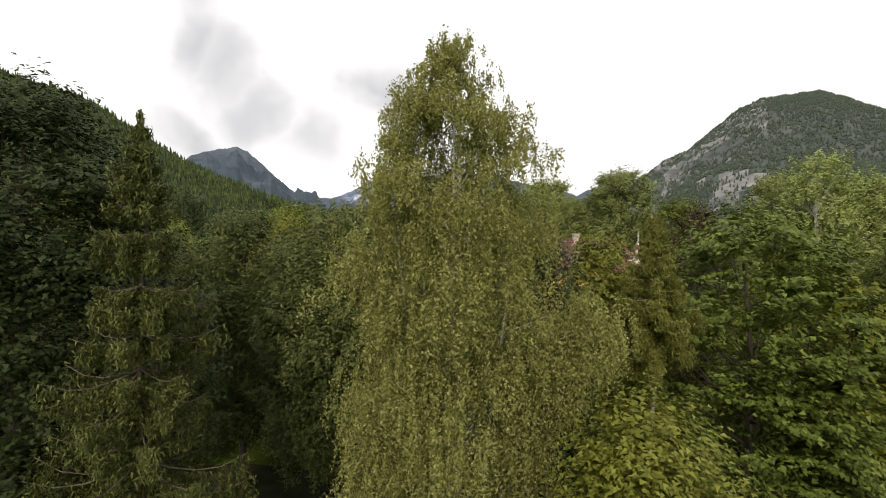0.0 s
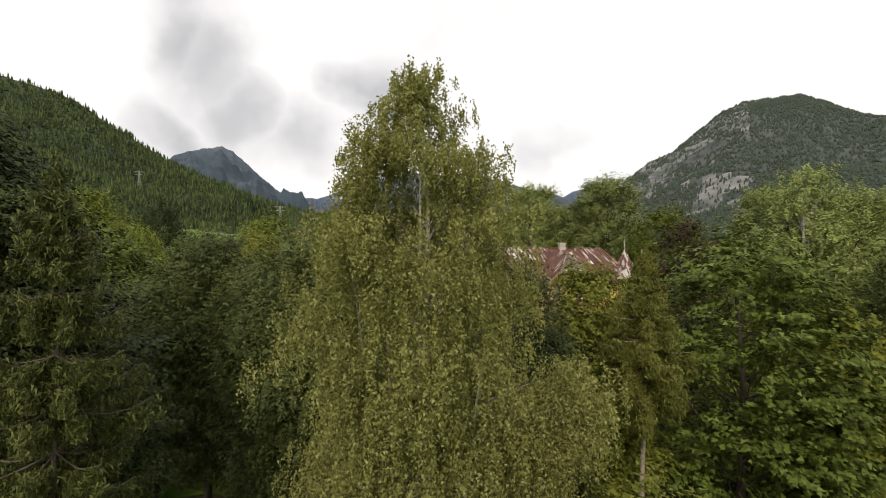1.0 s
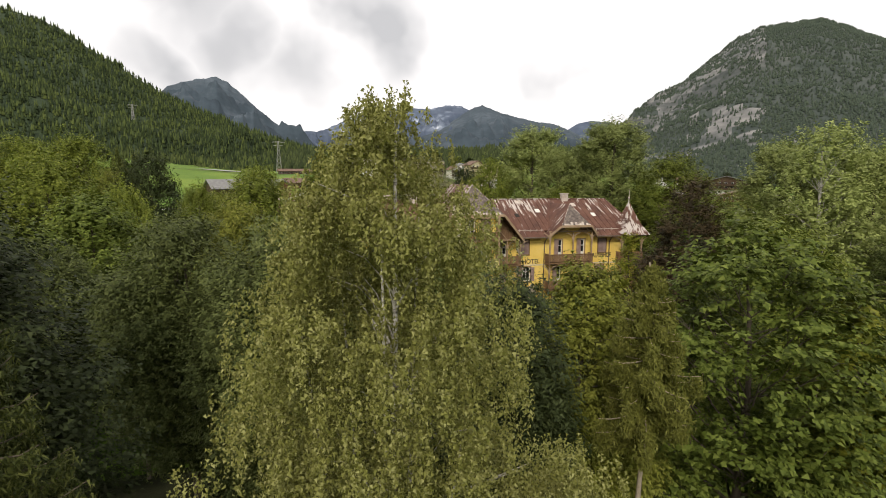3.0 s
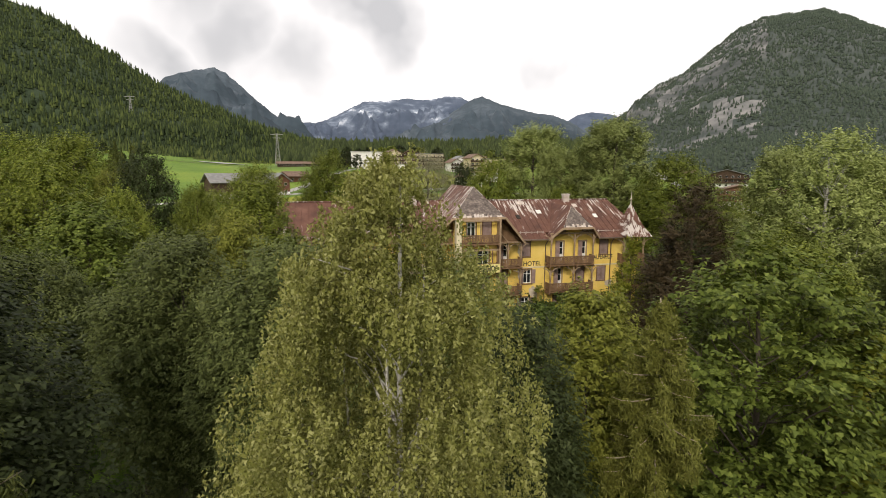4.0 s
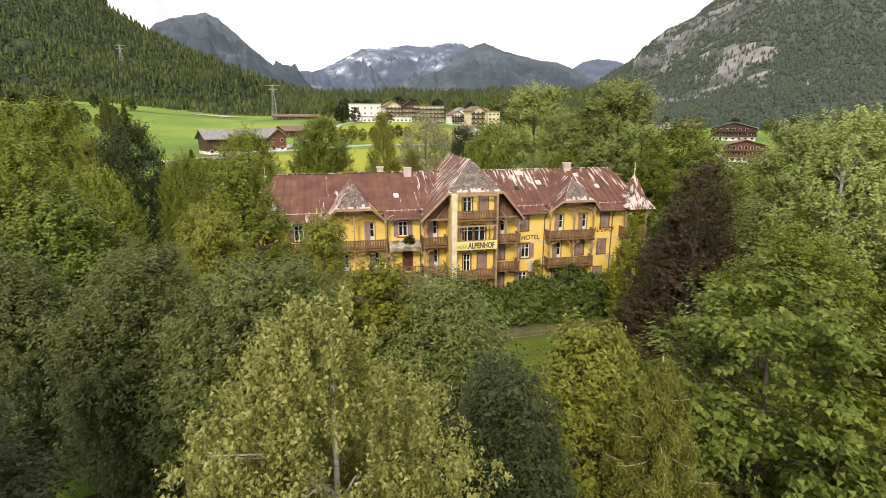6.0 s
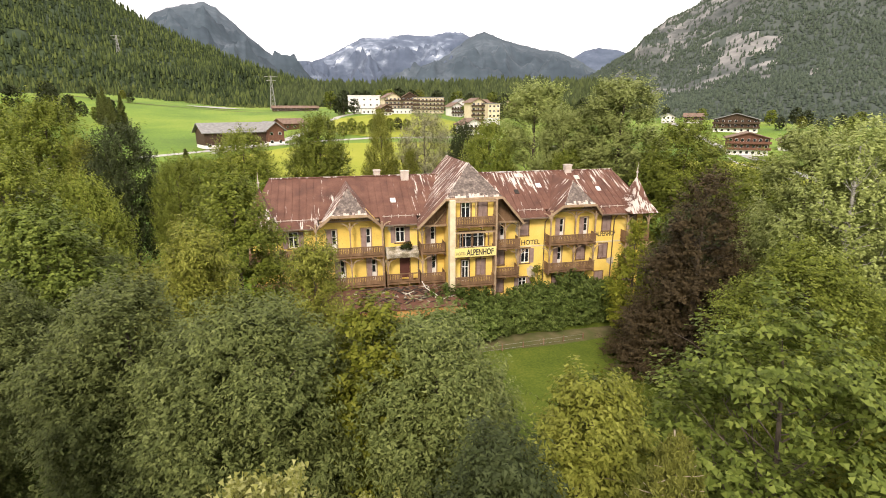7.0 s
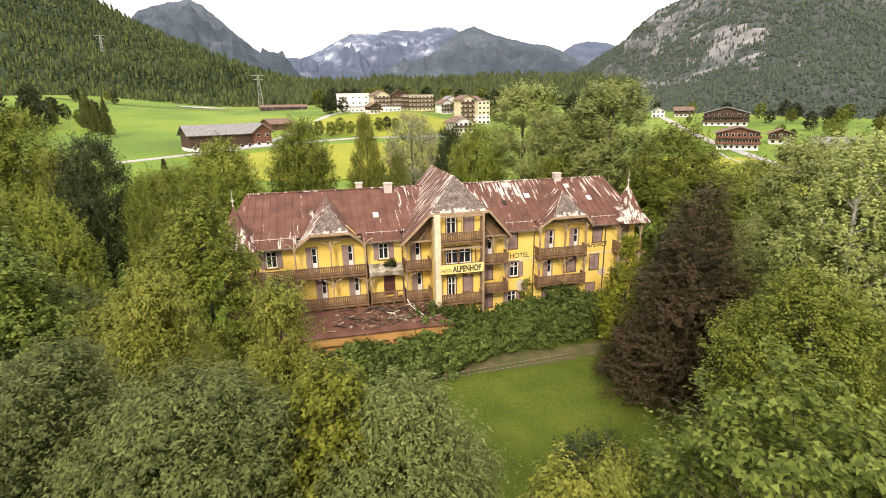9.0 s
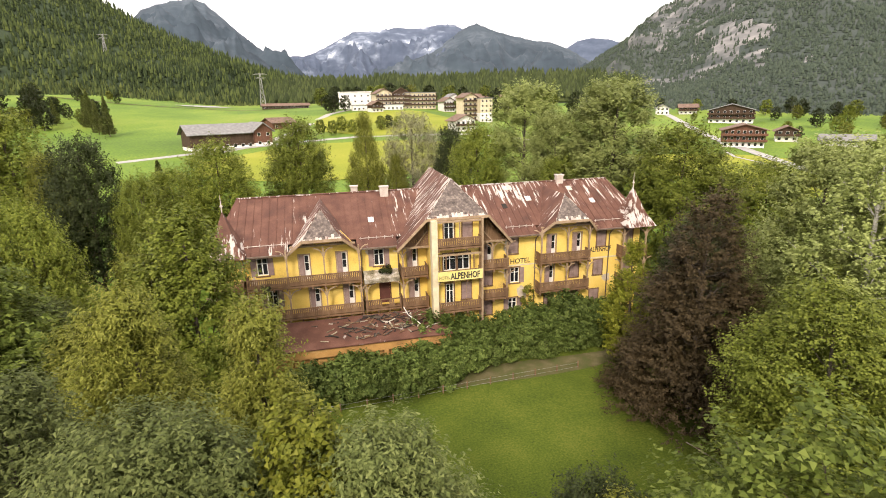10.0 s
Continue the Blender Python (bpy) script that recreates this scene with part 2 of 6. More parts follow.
def crown_points(rng, lobes, clumps, per, clump_r, flat=0.55, inner=0.25, shell=None, share=0.45, sweep=0.4, reach=1.2):
    """Leaf points and normals: lobes (centre, radii) carry sprays on their outer shells, pointing out and up (sweep > 0) or hanging; sprays carry leaves."""
    C = np.array([l[0] for l in lobes], float)
    R = np.array([l[1] for l in lobes], float)
    w = (R[:, 0] * R[:, 2]) ** 1.0
    idx = rng.choice(len(lobes), clumps, p=w / w.sum())
    d = sphere_points(rng, clumps)
    d[:, 2] = np.where(d[:, 2] < -0.35, -d[:, 2] * 0.6, d[:, 2])
    rad = rng.uniform(0.62, 1.08, (clumps, 1))
    rad = np.where(rng.random((clumps, 1)) < inner, rng.uniform(0.2, 0.7, (clumps, 1)), rad)
    cc = C[idx] + d * R[idx] * rad
    if shell:
        # part of the clumps lie over the whole outline of the crown, closing it between the boughs
        H, RR, base, profile = shell
        k = int(clumps * share)
        us = rng.uniform(0.02, 1.0, k)
        w = np.array([profile(u) for u in us]) * RR
        keep = rng.random(k) < np.maximum(w / RR, 0.3)
        a = rng.uniform(0, 2 * np.pi, k)
        bumps = 0.86 + 0.16 * np.sin(a * 3 + us * 9 + lobes[0][0][0]) * np.cos(us * 14 + a * 2)
        r = w * bumps * rng.uniform(0.72, 1.04, k)
        z = base + (H - base) * (0.04 + 0.93 * us)
        e = np.stack([np.cos(a) * r, np.sin(a) * r, z], 1)
        cc[:k][keep] = e[keep]
        out = np.stack([np.cos(a), np.sin(a), 0.25 + us * 0.9], 1)
        d[:k][keep] = unit(out)[keep]
    ci = np.repeat(np.arange(clumps), per)
    q = sphere_points(rng, clumps * per) * rng.uniform(0.15, 1.0, (clumps * per, 1)) ** 0.6
    cr = (clump_r * rng.uniform(0.55, 1.35, (clumps, 1)))[ci]
    way = unit(d * 0.8 + np.array([0, 0, sweep]) + rng.normal(size=d.shape) * 0.3)
    t = rng.uniform(-0.75, 1.0, (clumps * per, 1))
    P = cc[ci] + way[ci] * t * cr * reach + q * cr * np.array([0.8, 0.8, flat * 0.9]) * (1 - 0.6 * np.maximum(t, 0))
    N = d[ci] * 0.6 + np.array([0, 0, 0.7]) + rng.normal(size=P.shape) * 0.26 + q * 0.25
    return P, N


def auto_lobes(rng, H, R, base, n, profile, size=0.42, jitter=0.15, low=0.2, top=0.36):
    """Boughs wound round the trunk, wide where the profile is wide."""
    out = []
    for i in range(n):
        u = (i + 0.5) / n
        z = base + (H - base) * (0.06 + 0.86 * u)
        w = R * profile(u)
        a = i * 2.399 + rng.uniform(-0.3, 0.3)
        rr = w * rng.uniform(0.5, 0.74)
        s = max(w * size * rng.uniform(0.8, 1.25), R * low)
        out.append(((math.cos(a) * rr, math.sin(a) * rr, z + rng.uniform(-1, 1) * jitter * R), (s, s, s * rng.uniform(0.75, 1.05))))
    out.append(((0, 0, H - R * top), (R * top, R * top, R * top)))
    return out


def steps(*pairs):
    return lambda u: float(np.interp(u, [p[0] for p in pairs], [p[1] for p in pairs]))


PROFILES = {
    "round": lambda u: 0.72 + 0.8 * u if u < 0.35 else max(0.3, (1 - ((u - 0.35) / 0.65) ** 2.4) ** 0.5),
    "cone": lambda u: 1.05 - 0.85 * u ** 1.15,
    "oval": lambda u: 0.4 + 0.6 * math.sin(math.pi * min(1, 0.18 + 0.78 * u)),
    "flame": steps((0, 0.75), (0.2, 1.0), (0.4, 0.97), (0.6, 0.8), (0.8, 0.5), (1.0, 0.16)),
    "spire": steps((0, 1.0), (0.15, 1.0), (0.4, 0.82), (0.7, 0.5), (0.9, 0.27), (1.0, 0.12)),
    "birch": steps((0, 0.95), (0.3, 1.0), (0.5, 0.95), (0.64, 0.82), (0.78, 0.66), (0.9, 0.42), (1.0, 0.14)),
}


def trunk_mesh(name, rng, H, r0, lobes, mat, lean=0.03, limb=0.35, top=0.9):
    paths = []
    bend = [rng.uniform(-lean, lean) * H for _ in range(4)]
    spine = []
    for i in range(9):
        u = i / 8
        spine.append(((bend[0] * math.sin(u * 3) * u, bend[1] * math.sin(u * 4) * u, H * top * u), r0 * (1.25 if i == 0 else 1.0) * (1 - 0.88 * u) + 0.012))
    paths.append(spine)
    for (c, rr) in lobes:
        u0 = min(0.85, max(0.08, (c[2] - rr[2] * 0.6 - math.hypot(c[0], c[1]) * 0.55) / (H * top)))
        k = u0 * 8
        i = int(k)
        a, b = Vector(spine[i][0]), Vector(spine[min(i + 1, 8)][0])
        s = a.lerp(b, k - i)
        e = Vector(c)
        m = s.lerp(e, 0.5) + Vector((rng.uniform(-0.2, 0.2), rng.uniform(-0.2, 0.2), -0.08 * (e - s).length))
        w = r0 * (1 - 0.85 * u0) * limb
        paths.append([(s, w), (s.lerp(m, 0.5), w * 0.85), (m, w * 0.7), (e, w * 0.35), (e + Vector((e.x - s.x, e.y - s.y, 1.2)) * 0.08, w * 0.12)])
        for _ in range(2):
            t = e + Vector((rng.uniform(-1, 1) * rr[0], rng.uniform(-1, 1) * rr[1], rng.uniform(-0.2, 0.8) * rr[2]))
            paths.append([(m.lerp(e, 0.4), w * 0.4), (t.lerp(e, 0.4), w * 0.25), (t, 0.012)])
    V, F = tubes(paths, 6)
    return mesh_np(name, [tuple(v) for v in V], F, [mat])


def broadleaf(name, label, at, H, R, base, leaf, seed, lobes=18, per=26, clump_r=0.6, size=0.26, aspect=0.7, cover=3.0, profile="round", bark=None, r0=None, hang=0.3, flat=0.55, group="", category="tree", lobe_size=0.42, inner=0.25, low=0.2, top=0.36, share=0.45, extra=(), sweep=0.4, reach=1.2, corners=3):
    """A leafy tree: trunk with limbs to every bough, and a crown with as many leaves as cover its outside several times."""
    rng = np.random.default_rng(seed)
    lb = auto_lobes(rng, H, R, base, lobes, PROFILES[profile], lobe_size, 0.15, low, top) + list(extra)
    root = new(name)
    root.matrix_basis = pose(*at)
    tagged(root, label, category, group)
    part_mesh("trunk", trunk_mesh("trunk", rng, H, r0 or H * 0.016, lb, bark or BARK), root)
    h = (H - base) / 2
    area = 4 * math.pi * (((R * R) ** 1.6 + 2 * (R * h) ** 1.6) / 3) ** (1 / 1.6)
    clumps = int(cover * area / (0.5 * aspect * size * size) / per)
    P, N = crown_points(rng, lb, clumps, per, clump_r, flat, inner, (H, R, base, PROFILES[profile]), share, sweep, reach)
    V, F = leaves(P, N, size, aspect, rng, hang, corners)
    part_mesh("crown", mesh_np("crown", V, F, [LEAF[leaf]]), root)
    return root


def conifer(name, label, at, H, R, leaf, seed, whorls=26, arms=7, base=0.12, sprays=16, per=10, size=0.14, droop=0.35, sparse=0.0, r0=None, group="", trunk_mat=None, hangs=0.5, outer=0.8):
    """A spire of whorled boughs; side twigs with needles hang from each bough."""
    rng = np.random.default_rng(seed)
    root = new(name)
    root.matrix_basis = pose(*at)
    tagged(root, label, "tree", group)
    r0 = r0 or H * 0.012
    spine = [((rng.uniform(-0.03, 0.03) * i, rng.uniform(-0.03, 0.03) * i, H * i / 8), r0 * (1 - 0.93 * i / 8) + 0.01) for i in range(9)]
    paths, PP, NN = [spine], [], []
    for w in range(whorls):
        u = 1 - (1 - (w + rng.uniform(0, 0.35)) / whorls) ** 1.3
        z = H * (base + (1 - base) * u * 0.985)
        reach = R * (1 - u) ** 0.85 + 0.12
        for k in range(arms):
            if rng.random() < sparse:
                continue
            a = 2 * math.pi * (k + rng.uniform(-0.3, 0.3)) / arms + w * 0.9
            ln = reach * rng.uniform(0.6, 1.12)
            o = Vector((math.cos(a), math.sin(a), 0))
            pts = [Vector((0, 0, z)) + o * (ln * s) + Vector((0, 0, ln * (-droop * s + droop * 0.75 * s ** 3 + 0.25 * u * s))) for s in (0, 0.25, 0.5, 0.75, 1.0)]
            wr = 0.012 + 0.018 * ln / max(R, 1)
            paths.append([(p, wr * (1 - 0.8 * i / 4) + 0.004) for i, p in enumerate(pts)])
            m = max(3, int(sprays * ln / R))
            s = rng.uniform(0.12, 1.0, m) ** outer * 3.999
            i0 = np.minimum(s.astype(int), 3)
            A = np.array([tuple(p) for p in pts])
            base_p = A[i0] + (A[i0 + 1] - A[i0]) * (s - i0)[:, None]
            sd = np.array([-o.y, o.x, 0.0])
            wid = ln * 0.15 * (1.2 - s / 4)
            off = rng.uniform(-1, 1, m) * wid
            q = base_p + sd * off[:, None] - np.array([0, 0, 1.0]) * (np.abs(off) * 0.35)[:, None]
            ci = np.repeat(np.arange(m), per)
            j = rng.normal(size=(m * per, 3)) * np.array([0.09, 0.09, 0.05]) * (0.6 + 0.4 * ln / R)
            j[:, 2] -= rng.uniform(0, hangs, m * per) * min(1.0, ln / R + 0.25)
            PP.append(q[ci] + j)
            NN.append(rng.normal(size=(m * per, 3)) + np.array([o.x, o.y, 0.9]))
    # the leader carries short needles up to its tip
    k = 700
    t = rng.uniform(0.88, 1.0, k)
    a = rng.uniform(0, 6.283, k)
    rr = rng.uniform(0.0, 1.0, k) * (1.03 - t) * R * 0.75
    PP.append(np.stack([np.cos(a) * rr, np.sin(a) * rr, H * t - rr * 0.2], 1))
    NN.append(np.stack([np.cos(a), np.sin(a), np.full(k, 0.5)], 1))
    V, F = tubes(paths, 5)
    part_mesh("trunk", mesh_np("trunk", [tuple(v) for v in V], F, [trunk_mat or BARK]), root)
    P, N = np.concatenate(PP), np.concatenate(NN)
    V, F = leaves(P, N, size, 0.28, rng, 0.9, 3)
    part_mesh("crown", mesh_np("crown", V, F, [LEAF[leaf]]), root)
    return root

BIRCH_OUTLINE = steps((0, 0.1), (0.76, 0.52), (1.5, 1.1), (2.3, 1.65), (3.2, 2.1), (4, 2.25), (5.4, 2.4), (7, 2.2), (9, 2.4), (14, 2.1), (17, 1.4), (19, 0.5))


def weeping_birch(name, label, at, H, seed, boughs=520, each=5, strands=4, per=46, size=0.056):
    """Several pale stems from one foot, arching limbs, and long strands of small leaves hanging from every limb."""
    rng = np.random.default_rng(seed)
    root = new(name)
    root.matrix_basis = pose(*at)
    tagged(root, label, "tree")
    stems, paths = [], []
    for k in range(6):
        a = k * 2.4 + rng.uniform(-0.3, 0.3)
        top = H * (0.97 if k == 0 else rng.uniform(0.68, 0.9))
        out = 0.1 if k == 0 else BIRCH_OUTLINE(H - top) * rng.uniform(0.35, 0.62)
        pts = []
        for i in range(9):
            u = i / 8
            r = 0.12 + out * u ** 1.6
            w = 0.05 * H * 0.01 * math.sin(u * 7 + k)
            pts.append((Vector((math.cos(a) * r + w, math.sin(a) * r - w, top * u)), 0.11 * (1 - 0.9 * u) * (1.25 if k == 0 else 0.85) + 0.008))
        stems.append(pts)
        paths.append(pts)
    # boughs fill the crown unevenly, with hollows between them; each carries several limb tips
    many = H - (3.0 + (H - 3.2) * rng.uniform(0, 1, boughs * 5))
    deep = many[rng.random(boughs * 5) < 0.12 + 0.28 * np.array([BIRCH_OUTLINE(d) for d in many])][:boughs]
    turn = rng.uniform(0, 2 * math.pi, len(deep))
    wide = np.array([BIRCH_OUTLINE(d) for d in deep])
    lump = np.array([noise.noise((math.cos(a) * 1.9 + seed, math.sin(a) * 1.9, d * 0.8)) for a, d in zip(turn, deep)])
    rad = wide * (0.92 + 0.24 * lump) * rng.uniform(0.1, 1.0, len(deep)) ** 0.45
    heart = np.stack([np.cos(turn) * rad, np.sin(turn) * rad, H - deep], 1)
    # one long bough reaches out to the side
    m = 34
    u = rng.uniform(0.45, 1.05, m)
    heart[:m] = np.stack([0.4 + 2.65 * u, -0.5 - 0.5 * u, 9.8 + 2.8 * u + rng.normal(size=m) * 0.35], 1)
    deep[:m] = H - heart[:m, 2]
    bi = np.repeat(np.arange(len(deep)), each)
    tips, below, ang = len(bi), deep[bi], turn[bi]
    spread = np.minimum(0.34, 0.12 + 0.07 * below)[:, None]
    tip = heart[bi] + rng.normal(size=(tips, 3)) * np.array([1.0, 1.0, 0.8]) * spread
    for i in range(0, tips, 26):
        e = Vector(tip[i] * np.array([0.86, 0.86, 1.0]))
        pts = min(stems, key=lambda q: (q[5][0] - e).length)
        f = max(0.1, min(0.93, (e.z - 0.35 - 0.7 * math.hypot(e.x, e.y)) / pts[8][0].z)) * 8
        j = int(f)
        b = pts[j][0].lerp(pts[j + 1][0], f - j)
        mid = b.lerp(e, 0.55) + Vector((0, 0, 0.16 * (e - b).length))
        w = 0.012 + 0.0055 * (e - b).length
        paths.append([(b, w), (b.lerp(mid, 0.5) + Vector((0, 0, 0.03)), w * 0.8), (mid, w * 0.6), (mid.lerp(e, 0.6), w * 0.35), (e, 0.006)])
    V, F = tubes(paths, 6)
    part_mesh("trunk", mesh_np("trunk", [tuple(v) for v in V], F, [BIRCH_BARK]), root, "pale birch stems")
    n = tips * strands
    ti = np.repeat(np.arange(tips), strands)
    start = tip[ti] + rng.normal(size=(n, 3)) * np.array([0.16, 0.16, 0.1])
    length = np.clip(0.3 + 0.1 * below[ti], 0.3, 1.0) * rng.uniform(0.5, 1.25, n)
    drift = np.stack([np.cos(ang[ti]), np.sin(ang[ti]), np.zeros(n)], 1) * rng.uniform(0.0, 0.35, (n, 1)) + rng.normal(size=(n, 3)) * np.array([0.12, 0.12, 0])
    si = np.repeat(np.arange(n), per)
    t = rng.uniform(0, 1, (n * per, 1))
    P = start[si] + drift[si] * t * length[si][:, None] - np.array([0, 0, 1.0]) * (t ** 1.15) * length[si][:, None] + rng.normal(size=(n * per, 3)) * 0.04
    N = rng.normal(size=P.shape) + drift[si] * 1.2 + np.array([0, 0, 0.45])
    V, F = leaves(P, N, size, 0.72, rng, 0.9, 3)
    part_mesh("crown", mesh_np("crown", V, F, [LEAF["birch"]]), root)
    return root


# ---- ground and mountains ----


def smooth(a, b, x):
    t = min(1.0, max(0.0, (x - a) / (b - a)))
    return t * t * (3 - 2 * t)


def ground_z(x, y):
    """The valley floor: flat round the house, rising gently up the valley and towards the wooded slope."""
    d = math.hypot(x, y)
    z = 5.0 * smooth(200, 480, y)
    z += 20.0 * smooth(-50, -270, x) * smooth(240, 600, y)
    z -= 7.0 * smooth(70, 150, x) * smooth(60, 120, y)
    up = -3.45 + 0.0217 * x + 0.0415 * y
    z += max(0.0, 0.5 * (up + math.hypot(up, 1.6)) - 0.25)
    z += 1.2 * smooth(40, 160, d) * noise.noise((x * 0.012, y * 0.012, 0.0))
    return z


def ground_sheet():
    def axis(n, inner, outer):
        s = [inner * i / n for i in range(n)]
        m = 26
        s += [inner * (outer / inner) ** (i / m) for i in range(m + 1)]
        return [-v for v in s[:0:-1]] + s
    xs, ys = axis(40, 200, 4700), axis(40, 260, 4700)
    V = [(x, y + 60, ground_z(x, y + 60)) for y in ys for x in xs]
    w = len(xs)
    F = [(j * w + i, j * w + i + 1, (j + 1) * w + i + 1, (j + 1) * w + i) for j in range(len(ys) - 1) for i in range(w - 1)]
    me = mesh_np("ground", V, F, [MEADOW])
    me.shade_smooth()
    return tagged(new("ground", me), "green mown valley meadow with short grass", "ground", kind="structure")


ground_sheet()


def patch(name, label, outline, mat, lift=0.02, step=1.5, category="ground"):
    """A sheet on the ground inside an outline given as centre, radii and wobble."""
    cx, cy, rx, ry, wob, seed = outline
    n, rings = 48, 8
    V = [(cx, cy, ground_z(cx, cy) + lift)]
    for r in range(1, rings + 1):
        for k in range(n):
            a = 2 * math.pi * k / n
            q = r / rings * (1 + wob * noise.noise((math.cos(a) * 2 + seed, math.sin(a) * 2, seed)))
            x, y = cx + rx * q * math.cos(a), cy + ry * q * math.sin(a)
            V.append((x, y, ground_z(x, y) + lift))
    bm = bmesh.new()
    vs = [bm.verts.new(v) for v in V]
    for k in range(n):
        bm.faces.new((vs[0], vs[1 + k], vs[1 + (k + 1) % n]))
        for r in range(rings - 1):
            a, b = 1 + r * n, 1 + (r + 1) * n
            bm.faces.new((vs[a + k], vs[b + k], vs[b + (k + 1) % n], vs[a + (k + 1) % n]))
    ob = part(name, bm, mat)
    return tagged(ob, label, category, kind="structure")


patch("forest_floor", "dark leaf litter under the trees", (2, 12, 48, 24, 0.25, 1.3), LITTER)
patch("lawn", "mown dark green lawn in front of the house", (24, 42, 32, 15, 0.15, 2.1), LAWN, 0.03, category="lawn")
patch("forest_floor", "dark leaf litter beneath trees behind the house", (24, 92, 36, 14, 0.3, 7.7), LITTER, 0.03)

EYE0 = (2.5, 7.0, 19.0)
FOREST = material("mountain_forest", [(0.3, (0.017, 0.03, 0.013)), (0.5, (0.03, 0.048, 0.02)), (0.72, (0.06, 0.085, 0.034))], 0.012, 0.95, 0.0, 0.09, detail=10, fine=0.45)
# Haze is mixed into this colour: greyer and bluer than the spruce slope.
HAZED_FOREST_ROCK = material("hazed_forest_and_rock", [(0.34, (0.034, 0.046, 0.04)), (0.51, (0.05, 0.064, 0.054)), (0.6, (0.075, 0.088, 0.078)), (0.74, (0.13, 0.135, 0.125))], 0.0042, 0.95, 0.0, 0.05, detail=12, fine=0.36, stretch=(1.0, 1.0, 1.6))
# Distance haze is put into these two rock colours as a blue-grey tint.
HAZED_ROCK = material("hazed_rock", [(0.36, (0.034, 0.05, 0.064)), (0.54, (0.052, 0.073, 0.09)), (0.68, (0.09, 0.113, 0.135)), (0.8, (0.26, 0.28, 0.32))], 0.003, 0.95, 0.0, 0.02, detail=11, fine=0.3, stretch=(1, 1, 2))
HAZED_SNOW_ROCK = material("hazed_snowy_rock", [(0.34, (0.05, 0.07, 0.105)), (0.51, (0.085, 0.11, 0.155)), (0.59, (0.19, 0.23, 0.29)), (0.68, (0.7, 0.74, 0.8))], 0.0034, 0.95, 0.0, 0.012, detail=11, fine=0.35, stretch=(1, 1, 1.6))

LIMESTONE = material("limestone_cliff", [(0.36, (0.048, 0.0576, 0.0528)), (0.48, (0.096, 0.102, 0.0976)), (0.58, (0.2, 0.196, 0.188)), (0.72, (0.336, 0.32, 0.296))], 0.012, 0.95, 0.0, 0.05, detail=12, fine=0.4, stretch=(0.8, 0.8, 1.76))


def cliff(p, along, down):
    """Bare limestone: a long band down the valley-side ridge and broken ledges across the face."""
    rough = noise.fractal((p[0] / 100, p[1] / 100, p[2] / 30), 0.75, 2.2, 5)
    ridge = 0.17 < along < 0.42 and down < 0.66 + 0.25 * rough
    ledge = smooth(0.6, 0.72, down) * (1 - smooth(0.88, 0.94, down)) * (1 - smooth(0.38, 0.52, along))
    return (ridge and rough > -0.3) or rough > 0.95 - 0.85 * ledge


def massif(name, label, ridge, far, near, foot, mat, rough, seed, n=260, rows=46, power=1.25, crest=4.0, bare=None, rock=None):
    """A mountain: its ridge as bearings and heights in degrees seen from the valley, falling to a foot on the near side and behind."""
    az = np.array([r[0] for r in ridge], float)
    el = np.array([r[1] for r in ridge], float)
    dist = np.array([r[2] if len(r) > 2 else far for r in ridge], float)
    V, top = [], []
    for i in range(n):
        a = az[0] + (az[-1] - az[0]) * i / (n - 1)
        e, D = np.interp(a, az, el), np.interp(a, az, dist)
        s, c = math.sin(radians(a)), math.cos(radians(a))
        zr = EYE0[2] + D * math.tan(radians(e))
        zr += crest * noise.fractal((a * 1.7, seed, 0.0), 0.9, 2.1, 5)
        top.append((EYE0[0] + D * s, EYE0[1] + D * c, zr))
        for j in range(rows):
            v = (j - 5) / (rows - 6)
            if v < 0:
                d, z = D * (1 - v * 0.9), zr * (1 + v * 0.9)
            else:
                d = D + (near - D) * v
                z = foot + (zr - foot) * (1 - v) ** power
            x, y = EYE0[0] + d * s, EYE0[1] + d * c
            g = smooth(0.02, 0.5, v) * min(1.0, (1 - v) * 3) * min(1.0, i / 40, (n - 1 - i) / 40) if v >= 0 else 0
            h = noise.ridged_multi_fractal((x / 420 + seed, y / 420, z / 900), 1.0, 2.2, 5, 1.0, 2.0) - 1.0
            V.append((x, y, z + h * rough * g))
    F = [(i * rows + j, (i + 1) * rows + j, (i + 1) * rows + j + 1, i * rows + j + 1) for i in range(n - 1) for j in range(rows - 1)]
    me = mesh_np(name, V, F, [mat, rock] if bare else [mat])
    if bare:
        me.polygons.foreach_set("material_index", [int(bare(V[f[0]], (k // (rows - 1)) / n, (k % (rows - 1) - 5) / (rows - 6))) for k, f in enumerate(F)])
    me.shade_smooth()
    tagged(new(name, me), label, "mountain", kind="structure")
    return np.array(V).reshape(n, rows, 3)


massif("mountain", "snow-dusted rock range at the valley's head, haze blue in its colour", [(-10, 2.0), (-6, 4.6), (-4.2, 5.4), (-3.1, 5.1), (-0.9, 5.1), (1.5, 6.2), (3.9, 7.4), (6.3, 7.5), (8.7, 7.8), (11.1, 7.7), (12.9, 8.1), (14.6, 8.0), (15.8, 7.3), (19, 5.5), (25, 2.5)], 4400, 2600, -20, HAZED_SNOW_ROCK, 260, 3.3, n=360, rows=60, crest=9)
